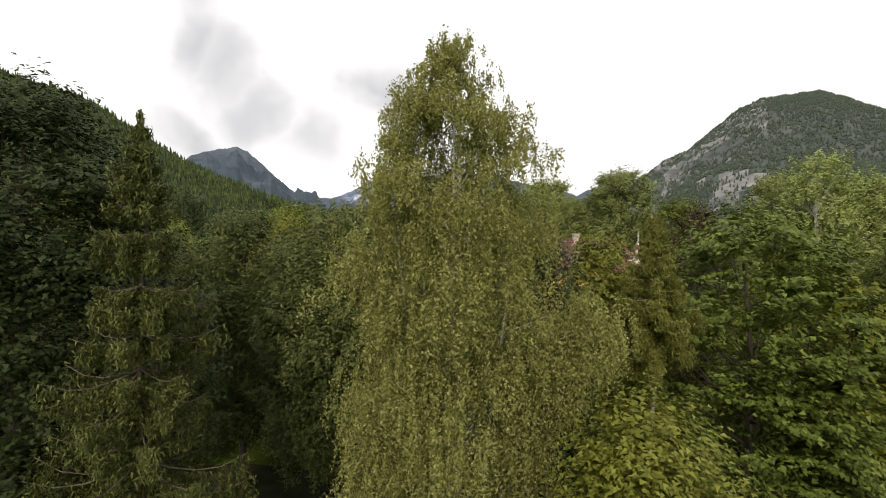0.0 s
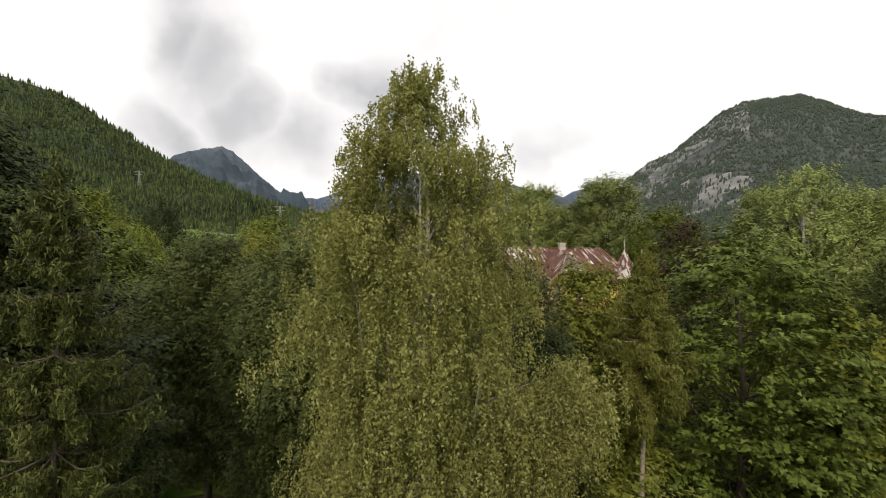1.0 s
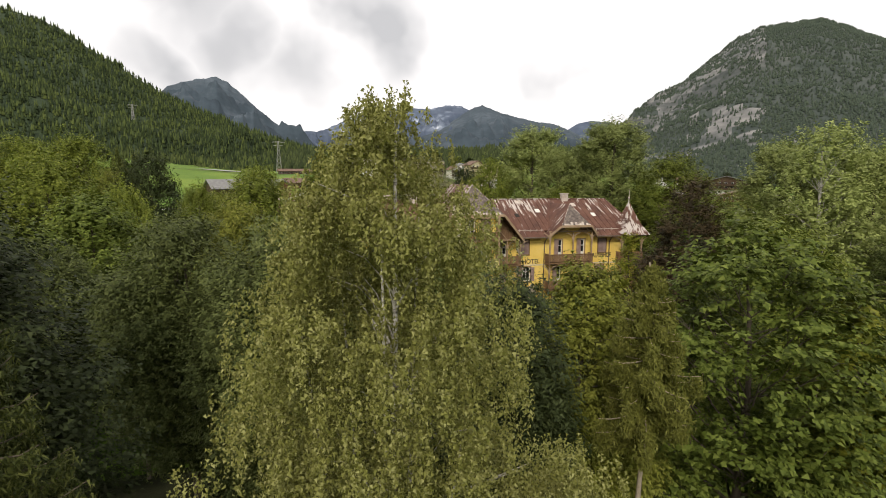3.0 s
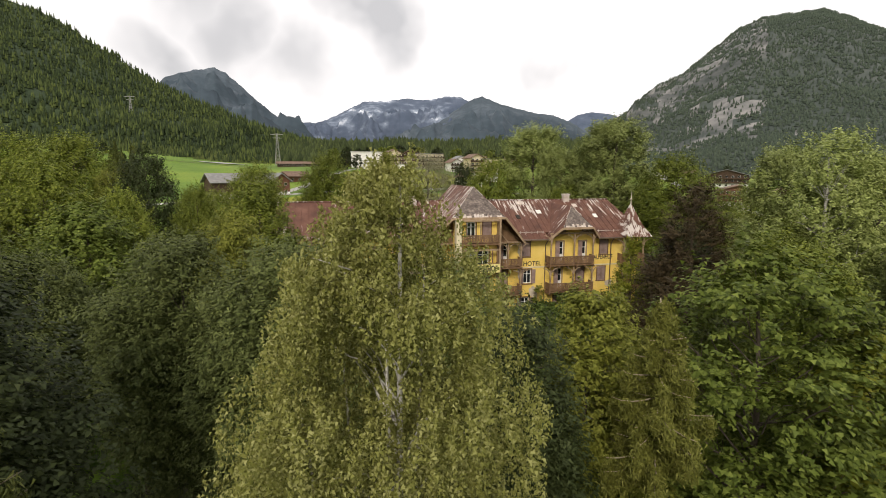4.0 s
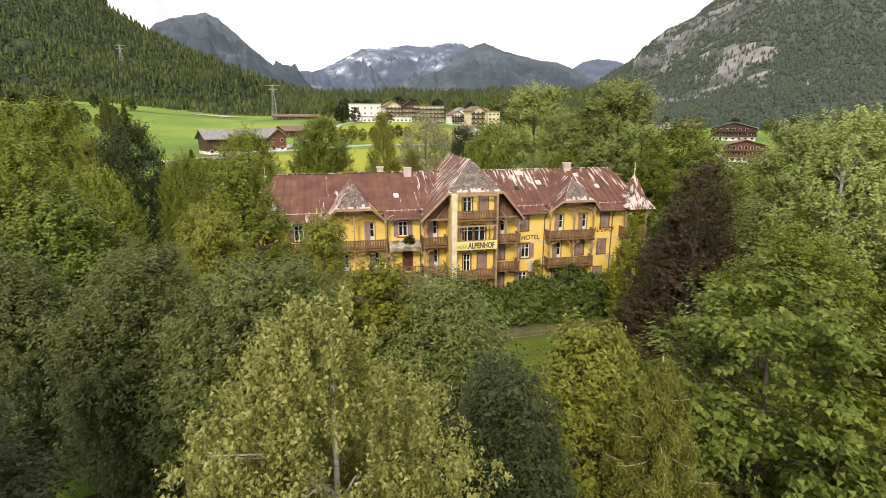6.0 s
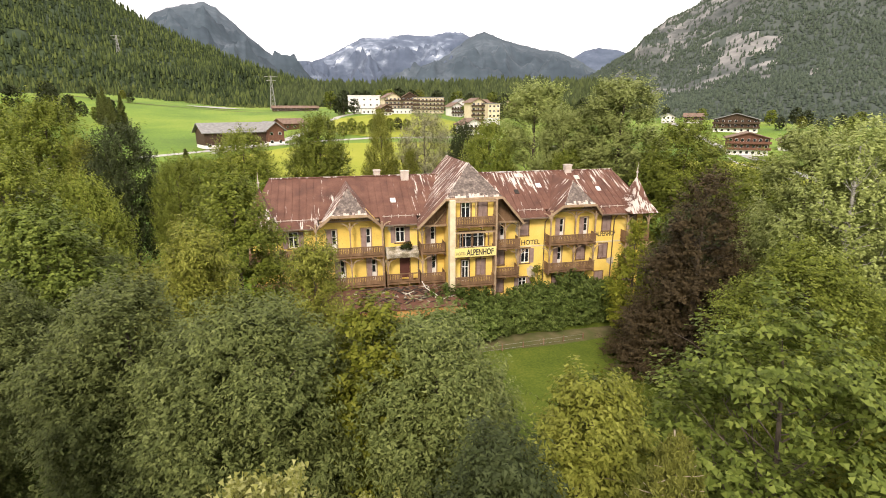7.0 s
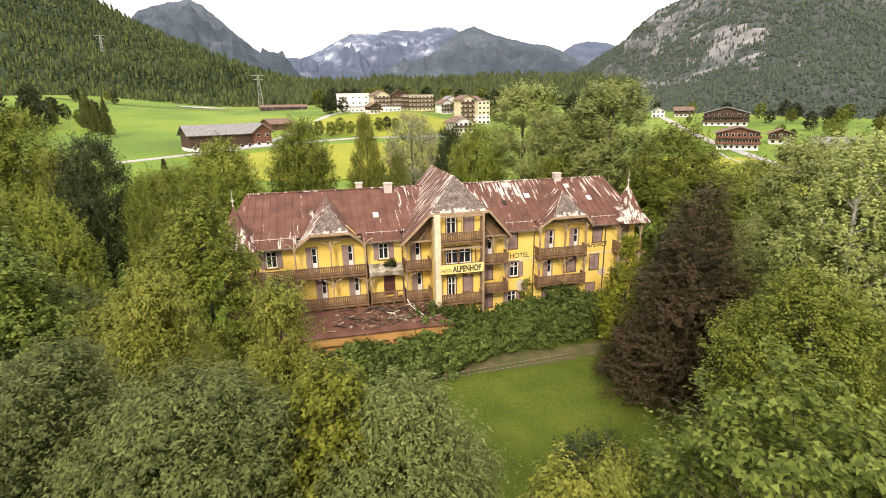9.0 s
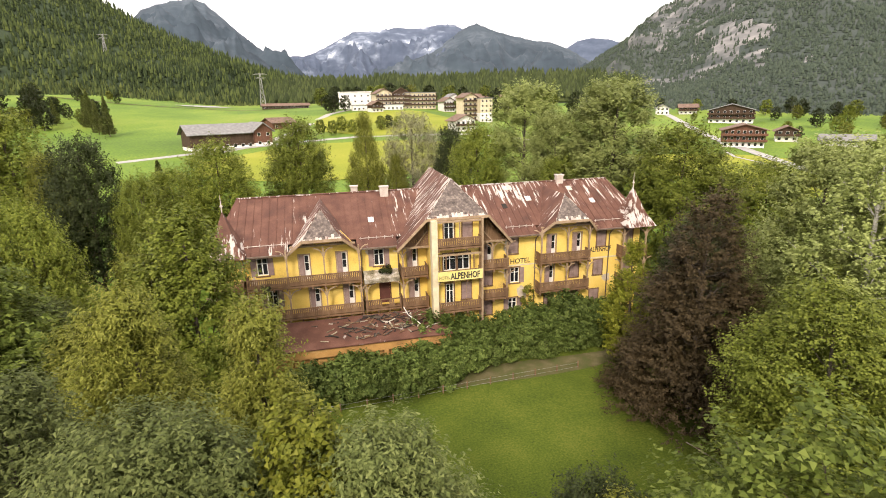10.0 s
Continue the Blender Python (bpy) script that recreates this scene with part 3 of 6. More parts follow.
massif("mountain", "dark wooded peak with a grassy summit, haze blue in its colour", [(1, 2.4), (4.9, 3.4), (8.5, 4.3), (12.2, 5.5), (14, 6.6), (15.5, 7.6), (16.9, 8.1), (18.8, 7.3), (20.6, 6.8), (23, 6.2), (24.7, 6.0), (26.5, 5.3), (28.3, 4.2), (30, 3.2), (34, 1.6)], 3600, 1900, -20, HAZED_ROCK, 190, 8.1, power=1.1, crest=5, rows=60)
massif("mountain", "distant ridge beyond the valley, haze paleness in its colour", [(22, 4.0), (25, 4.6), (26.5, 5.5), (27.3, 6.0), (28.7, 6.2), (30.4, 6.0), (31.8, 5.6), (34, 4.6), (38, 3.6)], 4600, 3800, -20, HAZED_SNOW_ROCK, 60, 5.5, n=120)
massif("mountain", "dark rocky peak above the wooded slope, haze blue in its colour", [(-27, 4.5), (-20, 6.4), (-16.2, 8.1), (-15.5, 8.8), (-14, 9.4), (-12.5, 9.8), (-11.0, 10.1), (-9.9, 9.6), (-8.5, 8.4), (-7.0, 7.0), (-5.2, 5.6), (-3.1, 4.2), (-1.3, 2.9), (2, 1.4)], 3400, 1700, -20, HAZED_ROCK, 220, 1.7, power=1.0, crest=6, rows=60)
RIGHT = massif("mountain", "steep wooded mountain, haze grey in its colour, with pale limestone cliffs", [(24, 1.4), (26, 2.2), (28.3, 3.4), (30, 4.4), (32.1, 5.9), (33.7, 7.5), (35.1, 8.6), (36.3, 8.8), (37.7, 9.8), (39.6, 11.4), (41.8, 13.1), (43.6, 13.8), (46.4, 13.8), (48.2, 13.8), (49.6, 13.2), (51.2, 12.3), (53, 11.3), (56, 10.4), (62, 10), (72, 12)], 2400, 440, 3, HAZED_FOREST_ROCK, 75, 6.2, power=1.0, crest=6, rows=90, n=320, bare=cliff, rock=LIMESTONE)
RISE = massif("hill", "low wooded rise behind the village", [(-5, 2.2), (-1, 2.6), (3, 2.6), (8, 2.75), (13, 2.6), (18, 2.9), (23, 2.9), (28, 2.7), (34, 2.0)], 800, 590, 22, FOREST, 4, 9.4, n=120, rows=24, crest=2.0)
LEFT = massif("mountain", "slope clothed in dark spruce forest", [(-62, 17, 1500), (-40, 15.4, 1500), (-28.5, 14.0, 1450), (-25, 13.3, 1420), (-23.5, 12.8, 1400), (-21.7, 11.6, 1370), (-19.5, 10.3, 1330), (-17.5, 9.0, 1300), (-15.2, 7.7, 1260), (-12.5, 6.5, 1200), (-10, 5.6, 1150), (-7.5, 4.6, 1080), (-4.8, 3.6, 1000), (-1.5, 2.7, 930), (2, 2.2, 880), (5, 1.6, 850)], 1400, 600, 18, FOREST, 40, 2.2, power=1.15, n=220)


def far_forest(name, label, grid, count, h0, h1, seed, v0, v1, mat, edge=0.05, fat=1.0, along=1.0, bare=None, low=1.0):
    """Thousands of small spruces standing on a slope, one mesh."""
    rng = np.random.default_rng(seed)
    n, rows, _ = grid.shape
    i = rng.uniform(0, (n - 1.001) * along, count)
    j = 5 + (rows - 6) * rng.uniform(v0, v1, count)
    i0, j0 = i.astype(int), np.minimum(j.astype(int), rows - 2)
    fi, fj = (i - i0)[:, None], (j - j0)[:, None]
    # the lower edge is ragged: groups of trees stand further out than others
    ragged = np.array([noise.noise((a * 0.11, seed, 0.0)) for a in i]) * edge
    j = np.minimum(j, 5 + (rows - 6) * np.clip(v1 - edge + ragged, 0, v1))
    j0 = np.minimum(j.astype(int), rows - 2)
    fi, fj = (i - i0)[:, None], (j - j0)[:, None]
    P = (grid[i0, j0] * (1 - fi) + grid[i0 + 1, j0] * fi) * (1 - fj) + (grid[i0, j0 + 1] * (1 - fi) + grid[i0 + 1, j0 + 1] * fi) * fj
    if bare:
        keep = np.array([not bare(p, a / n, (b - 5) / (rows - 6)) for p, a, b in zip(P, i, j)]) | (rng.random(count) < 0.22)
        P, j = P[keep], j[keep]
        count = len(P)
    h = rng.uniform(h0, h1, count) * np.interp(j, (5, rows - 1), (1.15, low))
    r = h * rng.uniform(0.13, 0.2, count) * fat
    V, F, base = [], [], 0
    k = np.arange(5)
    for tier, (z0, z1, w) in enumerate(((0.05, 0.62, 1.0), (0.42, 1.0, 0.68))):
        a = 2 * np.pi * (k / 5 + tier * 0.1)[None, :] + rng.uniform(0, 6, (count, 1))
        rr = (r * w)[:, None] * rng.uniform(0.7, 1.3, (count, 5))
        ring = np.stack([P[:, :1] + rr * np.cos(a), P[:, 1:2] + rr * np.sin(a), P[:, 2:3] + (h * z0)[:, None] + rng.uniform(-0.04, 0.04, (count, 5)) * h[:, None]], 2)
        tip = np.stack([P[:, 0], P[:, 1], P[:, 2] + h * z1], 1)[:, None]
        V.append(np.concatenate([ring, tip], 1).reshape(-1, 3))
        s = np.arange(count)[:, None, None] * 6 + base
        F.append((s + np.stack([k, (k + 1) % 5, np.full(5, 5)], 1)[None]).reshape(-1, 3))
        base += count * 6
    me = mesh_np(name, np.concatenate(V), np.concatenate(F), [mat])
    return tagged(new(name, me), label, "forest", kind="stuff")


# Palest tone in broad patches: mixed trees, plus sunlit bands put into the colour.
FAR_NEEDLE = leaf_material("far_spruce", (0.0155, 0.0258, 0.0103), (0.0344, 0.0516, 0.0172), (0.0946, 0.12, 0.031), 0.0, 0.9, 0.006)
far_forest("spruce_forest", "dense dark spruce forest covering the slope", LEFT, 24000, 6, 15, 5, 0.01, 0.99, FAR_NEEDLE)
BUSH = leaf_material("edge_bushes", (0.04, 0.055, 0.016), (0.07, 0.09, 0.025), (0.12, 0.145, 0.04), 0.0, 0.9)
far_forest("forest_edge", "lighter bushes along the forest edge", LEFT, 5200, 4, 10, 15, 0.86, 1.0, BUSH, edge=0.02, fat=1.8)
BUSH_DARK = leaf_material("wooded_rise", (0.034, 0.05, 0.018), (0.056, 0.078, 0.026), (0.105, 0.13, 0.04), 0.0, 0.9, 0.03)
# Needle colour with the mountain's haze put in, paler and greyer than far_spruce.
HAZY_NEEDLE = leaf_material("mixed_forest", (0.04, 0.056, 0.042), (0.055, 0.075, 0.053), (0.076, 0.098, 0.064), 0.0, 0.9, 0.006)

far_forest("spruce_forest", "mixed forest over the mountain, haze grey in its colour, broken by cliffs", RIGHT, 54000, 5, 9, 6, 0.0, 0.998, HAZY_NEEDLE, edge=0.0, fat=2.2, along=0.7, bare=cliff, low=0.55)
far_forest("mixed_forest", "green mixed wood on the rise behind the village", RISE, 5200, 7, 15, 25, 0.0, 0.97, BUSH_DARK, edge=0.02, fat=1.7)

# ---- trees by the camera's way ----
weeping_birch("birch_tree", "tall weeping birch with yellow-green hanging foliage", (2.85, 13.5, 0), 19.0, 11)
conifer("spruce_tree", "slender dark spruce with drooping boughs", (-3.8, 14.3, 0), 17.0, 3.7, "needle", 3, whorls=24, arms=7, sprays=90, per=24, size=0.125, droop=0.5, hangs=0.8, outer=1.05, r0=0.11)
conifer("larch_tree", "thin yellowing larch with a bare pale trunk", (10.95, 17.8, 0), 15.2, 1.7, "larch", 8, whorls=18, arms=6, base=0.68, sprays=60, per=24, size=0.13, droop=0.2, sparse=0.12, r0=0.14, hangs=0.6, trunk_mat=PALE_BARK)
broadleaf("maple_tree", "dense dark green sycamore at the wood's edge", (-8.4, 18.8, 0), 18.9, 5.0, 2.5, "dark", 21, lobes=30, clump_r=0.7, flat=0.42, size=0.14, aspect=0.8, cover=2.2, corners=3, sweep=0.15, reach=0.9)
broadleaf("maple_tree", "broad green sycamore with large leaves", (17.8, 21.4, 0), 15.8, 6.2, 1.0, "maple", 22, lobes=60, clump_r=0.62, flat=0.26, size=0.19, aspect=0.85, cover=1.7, share=0.12, lobe_size=0.3, sweep=0.05, reach=1.3, inner=0.12, per=40)
broadleaf("maple_tree", "broad green sycamore, lighter at its top", (30.4, 31.6, 0), 14.9, 5.2, 1.0, "green", 23, lobes=54, clump_r=0.6, flat=0.42, size=0.14, aspect=0.85, cover=2.2, share=0.22, lobe_size=0.34)
broadleaf("ash_tree", "tall grey-green ash with feathery foliage", (7.0, 25.6, 0), 15.2, 3.9, 1.0, "ash", 24, lobes=30, clump_r=0.45, size=0.15, aspect=0.5, flat=0.7, sweep=0.7, reach=1.6)
broadleaf("ash_tree", "slim dark green ash below the tall one", (7.3, 19.2, 0), 14.6, 2.3, 1.0, "dark", 44, lobes=30, clump_r=0.45, size=0.14, aspect=0.5, flat=0.7, sweep=0.7, reach=1.6)
broadleaf("ash_tree", "grey-green ash with a broad feathery crown", (0.6, 26.6, 0), 16.0, 4.6, 3.0, "ash", 25, lobes=30, clump_r=0.45, size=0.15, aspect=0.5, flat=0.7, sweep=0.7, reach=1.6)
broadleaf("ash_tree", "slim grey-green ash in the wood", (-4.6, 29.8, 0), 15.9, 3.8, 4.0, "ash", 26, lobes=26, clump_r=0.45, size=0.16, aspect=0.5, flat=0.7, sweep=0.7, reach=1.6)
broadleaf("young_maple_tree", "young maple turning yellow beside the ash", (4.8, 26.6, 0), 15.6, 2.7, 1.0, "yellow", 27, lobes=26, clump_r=0.45, size=0.17, aspect=0.8)
broadleaf("young_birch_tree", "small olive-green birch beside the lawn", (10.9, 21.4, 0), 14.7, 2.8, 0.5, "olive", 28, lobes=24, clump_r=0.4, size=0.15, aspect=0.6, flat=1.0, hang=0.7)
broadleaf("willow_tree", "soft yellow-green willow by the house", (2.6, 34.4, 0), 15.8, 3.0, 0.5, "olive", 29, lobes=24, clump_r=0.45, size=0.16, aspect=0.45, flat=1.0, hang=0.8, cover=2.6, sweep=0.5, reach=1.8, profile="flame")
broadleaf("willow_tree", "soft yellow-green willow in the wood", (-3.5, 37.4, 0), 16.2, 4.1, 0.5, "olive", 30, lobes=26, clump_r=0.45, size=0.17, aspect=0.45, flat=1.0, hang=0.8, cover=2.6, sweep=0.5, reach=1.8, profile="flame")
broadleaf("linden_tree", "light green linden beside the house", (-3.6, 48.6, 0), 17.8, 4.2, 1.0, "green", 31, lobes=24, clump_r=0.6, size=0.2, aspect=0.8, cover=2.5)
broadleaf("maple_tree", "green maple deep in the wood", (-14.7, 45.5, 0), 16.5, 5.4, 1.0, "maple", 32, lobes=30, clump_r=0.75, size=0.24, aspect=0.8, cover=2.6)
broadleaf("copper_beech", "dark brownish-purple copper beech on the lawn", (32.4, 43.0, 0), 17.7, 7.0, 0.1, "purple", 33, lobes=80, clump_r=0.36, size=0.15, aspect=0.7, profile="cone", lobe_size=0.24, low=0.07, top=0.1, cover=1.8, flat=0.5, sweep=0.05, reach=2.4, share=0.3)
broadleaf("young_tree", "bright green young birch below the tall one", (6.0, 10.7, 0), 11.3, 2.6, 0.3, "olive", 35, lobes=22, clump_r=0.35, size=0.11, aspect=0.7, flat=0.9, cover=2.4, reach=1.8, sweep=0.6)
broadleaf("young_tree", "yellowish young maple below the sycamore", (21.5, 19.8, 0), 13.0, 2.6, 0.5, "yellow", 37, lobes=20, clump_r=0.5, size=0.24, aspect=0.8, cover=2.4)
broadleaf("poplar_tree", "grey-green poplar with pale limbs", (38.6, 36.6, 0), 21.9, 4.4, 3.0, "poplar", 38, lobes=40, clump_r=0.42, size=0.2, aspect=0.7, cover=1.35, sweep=0.6, reach=1.8, profile="oval", bark=BIRCH_BARK, lobe_size=0.34)

# ---- trees further off: a few kinds, repeated ----
KIND = {
    "dark": broadleaf("maple_tree", "dark green maple among the trees beside the house", (-24.2, 61.6, 0), 15.3, 5.6, 2.0, "dark", 51, lobes=44, clump_r=0.55, size=0.2, aspect=0.8, cover=2.0, flat=0.7, reach=1.6, lobe_size=0.34, share=0.5, group="trees round the house"),
    "green": broadleaf("linden_tree", "round green linden among the trees round the house", (-16.9, 95.8, 0), 15.7, 5.9, 0.5, "green", 52, lobes=44, clump_r=0.55, size=0.2, aspect=0.8, cover=2.0, flat=0.7, reach=1.6, lobe_size=0.34, share=0.5, group="trees round the house"),
    "olive": broadleaf("hornbeam_tree", "yellow-green hornbeam among the trees round the house", (-7.5, 42.2, 0), 13.0, 4.2, 0.3, "olive", 53, lobes=40, clump_r=0.42, size=0.17, aspect=0.6, cover=2.0, flat=0.8, reach=1.9, sweep=0.6, profile="flame", lobe_size=0.34, share=0.5, group="trees round the house"),
    "ash": broadleaf("ash_tree", "grey-green ash among the trees round the house", (-14.7, 37.3, 0), 14.3, 4.5, 4.5, "ash", 54, lobes=40, clump_r=0.42, size=0.17, aspect=0.5, cover=2.0, flat=0.75, reach=1.8, sweep=0.6, lobe_size=0.34, share=0.5, group="trees round the house"),
    "poplar": broadleaf("poplar_tree", "tall poplar behind the house", (45.0, 81.6, 0), 24.3, 6.3, 2.0, "poplar", 55, lobes=36, clump_r=0.6, size=0.22, aspect=0.75, cover=1.9, sweep=0.7, reach=1.9, profile="oval", lobe_size=0.22, share=0.3, group="poplars behind the house"),
    "willow": broadleaf("willow_tree", "pale silvery willow behind the house", (24.1, 119.2, 0), 22.5, 7.6, 1.0, "willow", 56, lobes=34, clump_r=0.6, size=0.3, aspect=0.4, cover=1.1, sweep=0.7, reach=1.8, profile="oval", group="trees round the house"),
    "yellow_beech": broadleaf("young_beech_tree", "slim yellow-green young beech beside the copper beech", (31.6, 50.6, 0), 12.0, 2.3, 0.2, "yellow", 58, lobes=22, clump_r=0.35, size=0.2, aspect=0.6, cover=2.2, reach=1.7, sweep=0.6, profile="flame"),
    "spruce": conifer("spruce_tree", "dark spruce beyond the trees beside the house", (-49.0, 132.2, 0), 15.9, 3.4, "needle", 57, whorls=24, arms=7, sprays=24, per=9, size=0.5, droop=0.3, group="spruces at the field's edge"),
}
FAR = {
    "green": broadleaf("valley_tree", "small round green tree in the valley meadow", (-4, 289, ground_z(-4, 289)), 7.6, 3.0, 0.3, "green", 71, lobes=20, clump_r=0.4, size=0.32, aspect=0.8, cover=2.0, group="valley trees"),
    "dark": broadleaf("valley_tree", "dark green tree in the valley", (12, 429, ground_z(12, 429)), 13, 5.0, 0.5, "dark", 72, lobes=24, clump_r=0.6, size=0.5, aspect=0.8, cover=2.0, group="valley trees"),
    "olive": broadleaf("valley_tree", "olive-green tree in the valley", (-172, 316, ground_z(-172, 316)), 13, 5.0, 0.5, "olive", 73, lobes=24, clump_r=0.6, size=0.5, aspect=0.7, cover=2.0, group="valley trees"),
}
FAR_HEIGHT = {"green": 7.6 / 15.7, "dark": 13 / 15.3, "olive": 1.0}
TREES = [
    # kind, x, y, height factor, width factor
    ("green", -9.3, 91.7, 1.22, 1.10), ("green", 1.9, 102.2, 1.33, 1.10), ("olive", 13.5, 109.9, 1.58, 0.96), ("dark", 28.9, 104.7, 1.18, 0.73), ("olive", 18.8, 106.8, 1.01, 0.72),
    ("poplar", 38.2, 92.6, 1.03, 1.31), ("green", 28.7, 88.1, 1.26, 0.87), ("poplar", 45.8, 77.9, 1.05, 1.32), ("poplar", 39.4, 83.2, 0.87, 0.94), ("green", 48.2, 66.4, 1.30, 1.24), ("green", 38.0, 78.8, 0.99, 0.83),
    ("dark", -21.9, 80.5, 1.36, 0.92), ("green", -36.0, 94.2, 1.53, 1.31), ("green", -48.9, 104.9, 1.54, 1.33), ("green", -58.8, 97.0, 1.99, 1.40), ("green", -25.5, 69.5, 1.04, 0.70), ("green", -14.8, 76.3, 1.07, 0.63), ("olive", -29.6, 72.5, 1.34, 1.03),
    ("green", -21.9, 55.9, 1.27, 0.93), ("green", -16.8, 57.5, 1.10, 0.62), ("dark", -18.3, 33.8, 1.14, 0.80), ("ash", -29.6, 48.4, 1.53, 1.00), ("green", -35.4, 65.1, 1.33, 1.00), ("olive", -42.6, 79.5, 1.70, 1.36), ("olive", -29.1, 87.8, 1.40, 1.03),
    ("dark", 40.4, 53.0, 0.83, 0.72), ("dark", 14.9, 26.9, 0.70, 0.51), ("ash", -12.4, 31.0, 0.81, 0.69), ("olive", -7.2, 49.7, 1.10, 0.81), ("olive", 13.8, 24.1, 0.96, 0.56), ("dark", -26.0, 40.4, 1.33, 0.90), ("olive", -9.3, 56.0, 0.78, 0.75), ("olive", -38.3, 58.7, 1.85, 1.20), ("olive", 8.5, 32.6, 0.62, 0.46),
    ("ash", -20.5, 41.8, 1.11, 0.91), ("ash", -13.0, 49.0, 0.85, 0.73), ("ash", -8.8, 35.9, 0.86, 0.55), ("ash", -35.1, 37.1, 1.10, 1.10), ("ash", -47.8, 71.1, 1.86, 1.20),
    ("poplar", 40.6, 41.9, 0.85, 0.76), ("poplar", 44.8, 37.3, 0.83, 0.82), ("poplar", 53.3, 44.9, 0.80, 1.04), ("poplar", 62.9, 53.6, 0.75, 1.06), ("green", 48.0, 49.2, 0.91, 0.83), ("green", 59.6, 64.9, 1.00, 1.18), ("ash", 39.9, 28.8, 1.10, 1.00), ("ash", 48.0, 33.6, 1.05, 1.00),
    ("spruce", -54.7, 137.5, 0.94, 1.00), ("spruce", -19.7, 101.2, 0.95, 0.96), ("spruce", -45.6, 138.2, 0.80, 0.90),
    ("green", -72.4, 123.1, 1.27, 1.30), ("olive", -78.4, 145.5, 1.39, 1.50), ("green", -91.9, 136.0, 1.28, 1.30), ("green", -68.6, 105.6, 1.95, 1.20), ("dark", -83.5, 165.8, 1.00, 1.00), ("olive", -100.5, 166.5, 1.30, 1.40), ("green", -114.8, 182.2, 1.10, 1.20), ("dark", -123.7, 207.6, 1.01, 1.10),
]
for i, (kind, x, y, hh, ww) in enumerate(TREES):
    copy_thing(KIND[kind], pose(x, y, ground_z(x, y), 0, 0, i * 67 % 360) @ Matrix.Diagonal((ww, ww, hh, 1)))

# ---- shrubs along the house front ----
SHRUB = [broadleaf("shrub", "dense green laurel bush along the house front", (15.6 + 2.2 * i, 52.6 + 0.6 * i, 0), 3.2, 1.7, 0.05, "shrub", 60 + i, lobes=16, clump_r=0.4, size=0.25, aspect=0.6, cover=2.8, r0=0.06, group="bushes along the house front", category="bush") for i in range(2)]
rng = np.random.default_rng(9)
for i in range(44):
    u = (i % 15) / 14
    row = i // 15
    x = 14.5 + 20 * u + rng.uniform(-0.6, 0.6)
    y = 53.2 + 1.3 * row + 1.6 * u + rng.uniform(-0.4, 0.4)
    s = (0.8 + 0.27 * row) * rng.uniform(0.75, 1.2)
    copy_thing(SHRUB[1], pose(x, y, 0, 0, 0, rng.uniform(0, 360)) @ Matrix.Diagonal((s * 0.95, s * 0.95, s, 1)))
for i in range(20):
    x, y, s = 2.0 + 13.5 * (i % 10) / 9 + rng.uniform(-0.5, 0.5), 51.4 + 1.2 * (i // 10) + rng.uniform(-0.4, 0.4), rng.uniform(0.8, 1.15)
    copy_thing(SHRUB[0], pose(x, y, 0, 0, 0, rng.uniform(0, 360)) @ Matrix.Diagonal((s, s, s, 1)))

# ---- the hotel ----
PLASTER = material("yellow_plaster", [(0.28, (0.42, 0.285, 0.1)), (0.41, (0.74, 0.52, 0.115)), (0.58, (0.83, 0.61, 0.165)), (0.74, (0.84, 0.71, 0.4))], 0.45, 0.9, 0.15, 8, detail=9, fine=0.3)
CREAM = material("cream_plaster", [(0.3, (0.5, 0.42, 0.26)), (0.7, (0.74, 0.66, 0.46))], 1.2, 0.9, 0.1, 9)
TIMBER = material("weathered_timber", [(0.3, (0.11, 0.065, 0.035)), (0.55, (0.2, 0.12, 0.065)), (0.8, (0.34, 0.23, 0.14))], 1.6, 0.85, 0.3, 22, stretch=(1, 1, 0.4))
PALE_TIMBER = material("faded_timber", [(0.3, (0.22, 0.15, 0.085)), (0.7, (0.42, 0.31, 0.2))], 2.0, 0.85, 0.3, 22)
MAUVE = material("faded_shutter_paint", [(0.3, (0.2, 0.135, 0.115)), (0.7, (0.34, 0.25, 0.22))], 2.0, 0.8, 0.2, 20)
WHITE = material("white_paint", [(0.3, (0.62, 0.6, 0.55)), (0.7, (0.8, 0.79, 0.75))], 1.5, 0.6, 0.1, 15)
# Near-black: shade of unlit rooms put into the colour; also old boards, a hatch.
DARK = material("room_shade_and_black", [(0.3, (0.02, 0.017, 0.014)), (0.7, (0.045, 0.037, 0.03))], 1.0, 0.95, 0.0)
IRON = material("zinc_pipe", [(0.3, (0.12, 0.085, 0.06)), (0.7, (0.26, 0.2, 0.15))], 3.0, 0.6, 0.1, 20, metal=0.3)
CHIMNEY = material("chimney_render", [(0.3, (0.36, 0.3, 0.25)), (0.7, (0.6, 0.54, 0.47))], 2.0, 0.9, 0.2, 12)
INK = material("black_lettering", [(0.3, (0.03, 0.026, 0.02)), (0.7, (0.08, 0.07, 0.05))], 6.0, 0.8, 0.0)
PALE_INK = material("worn_lettering", [(0.3, (0.2, 0.16, 0.07)), (0.7, (0.36, 0.3, 0.14))], 6.0, 0.8, 0.0)
SIGN = material("sign_board_yellow", [(0.3, (0.62, 0.53, 0.16)), (0.7, (0.78, 0.7, 0.3))], 1.2, 0.7, 0.05, 10)
ORANGE = material("ochre_plaster", [(0.3, (0.3, 0.16, 0.06)), (0.55, (0.5, 0.28, 0.09)), (0.8, (0.6, 0.42, 0.2))], 0.6, 0.9, 0.2, 8)
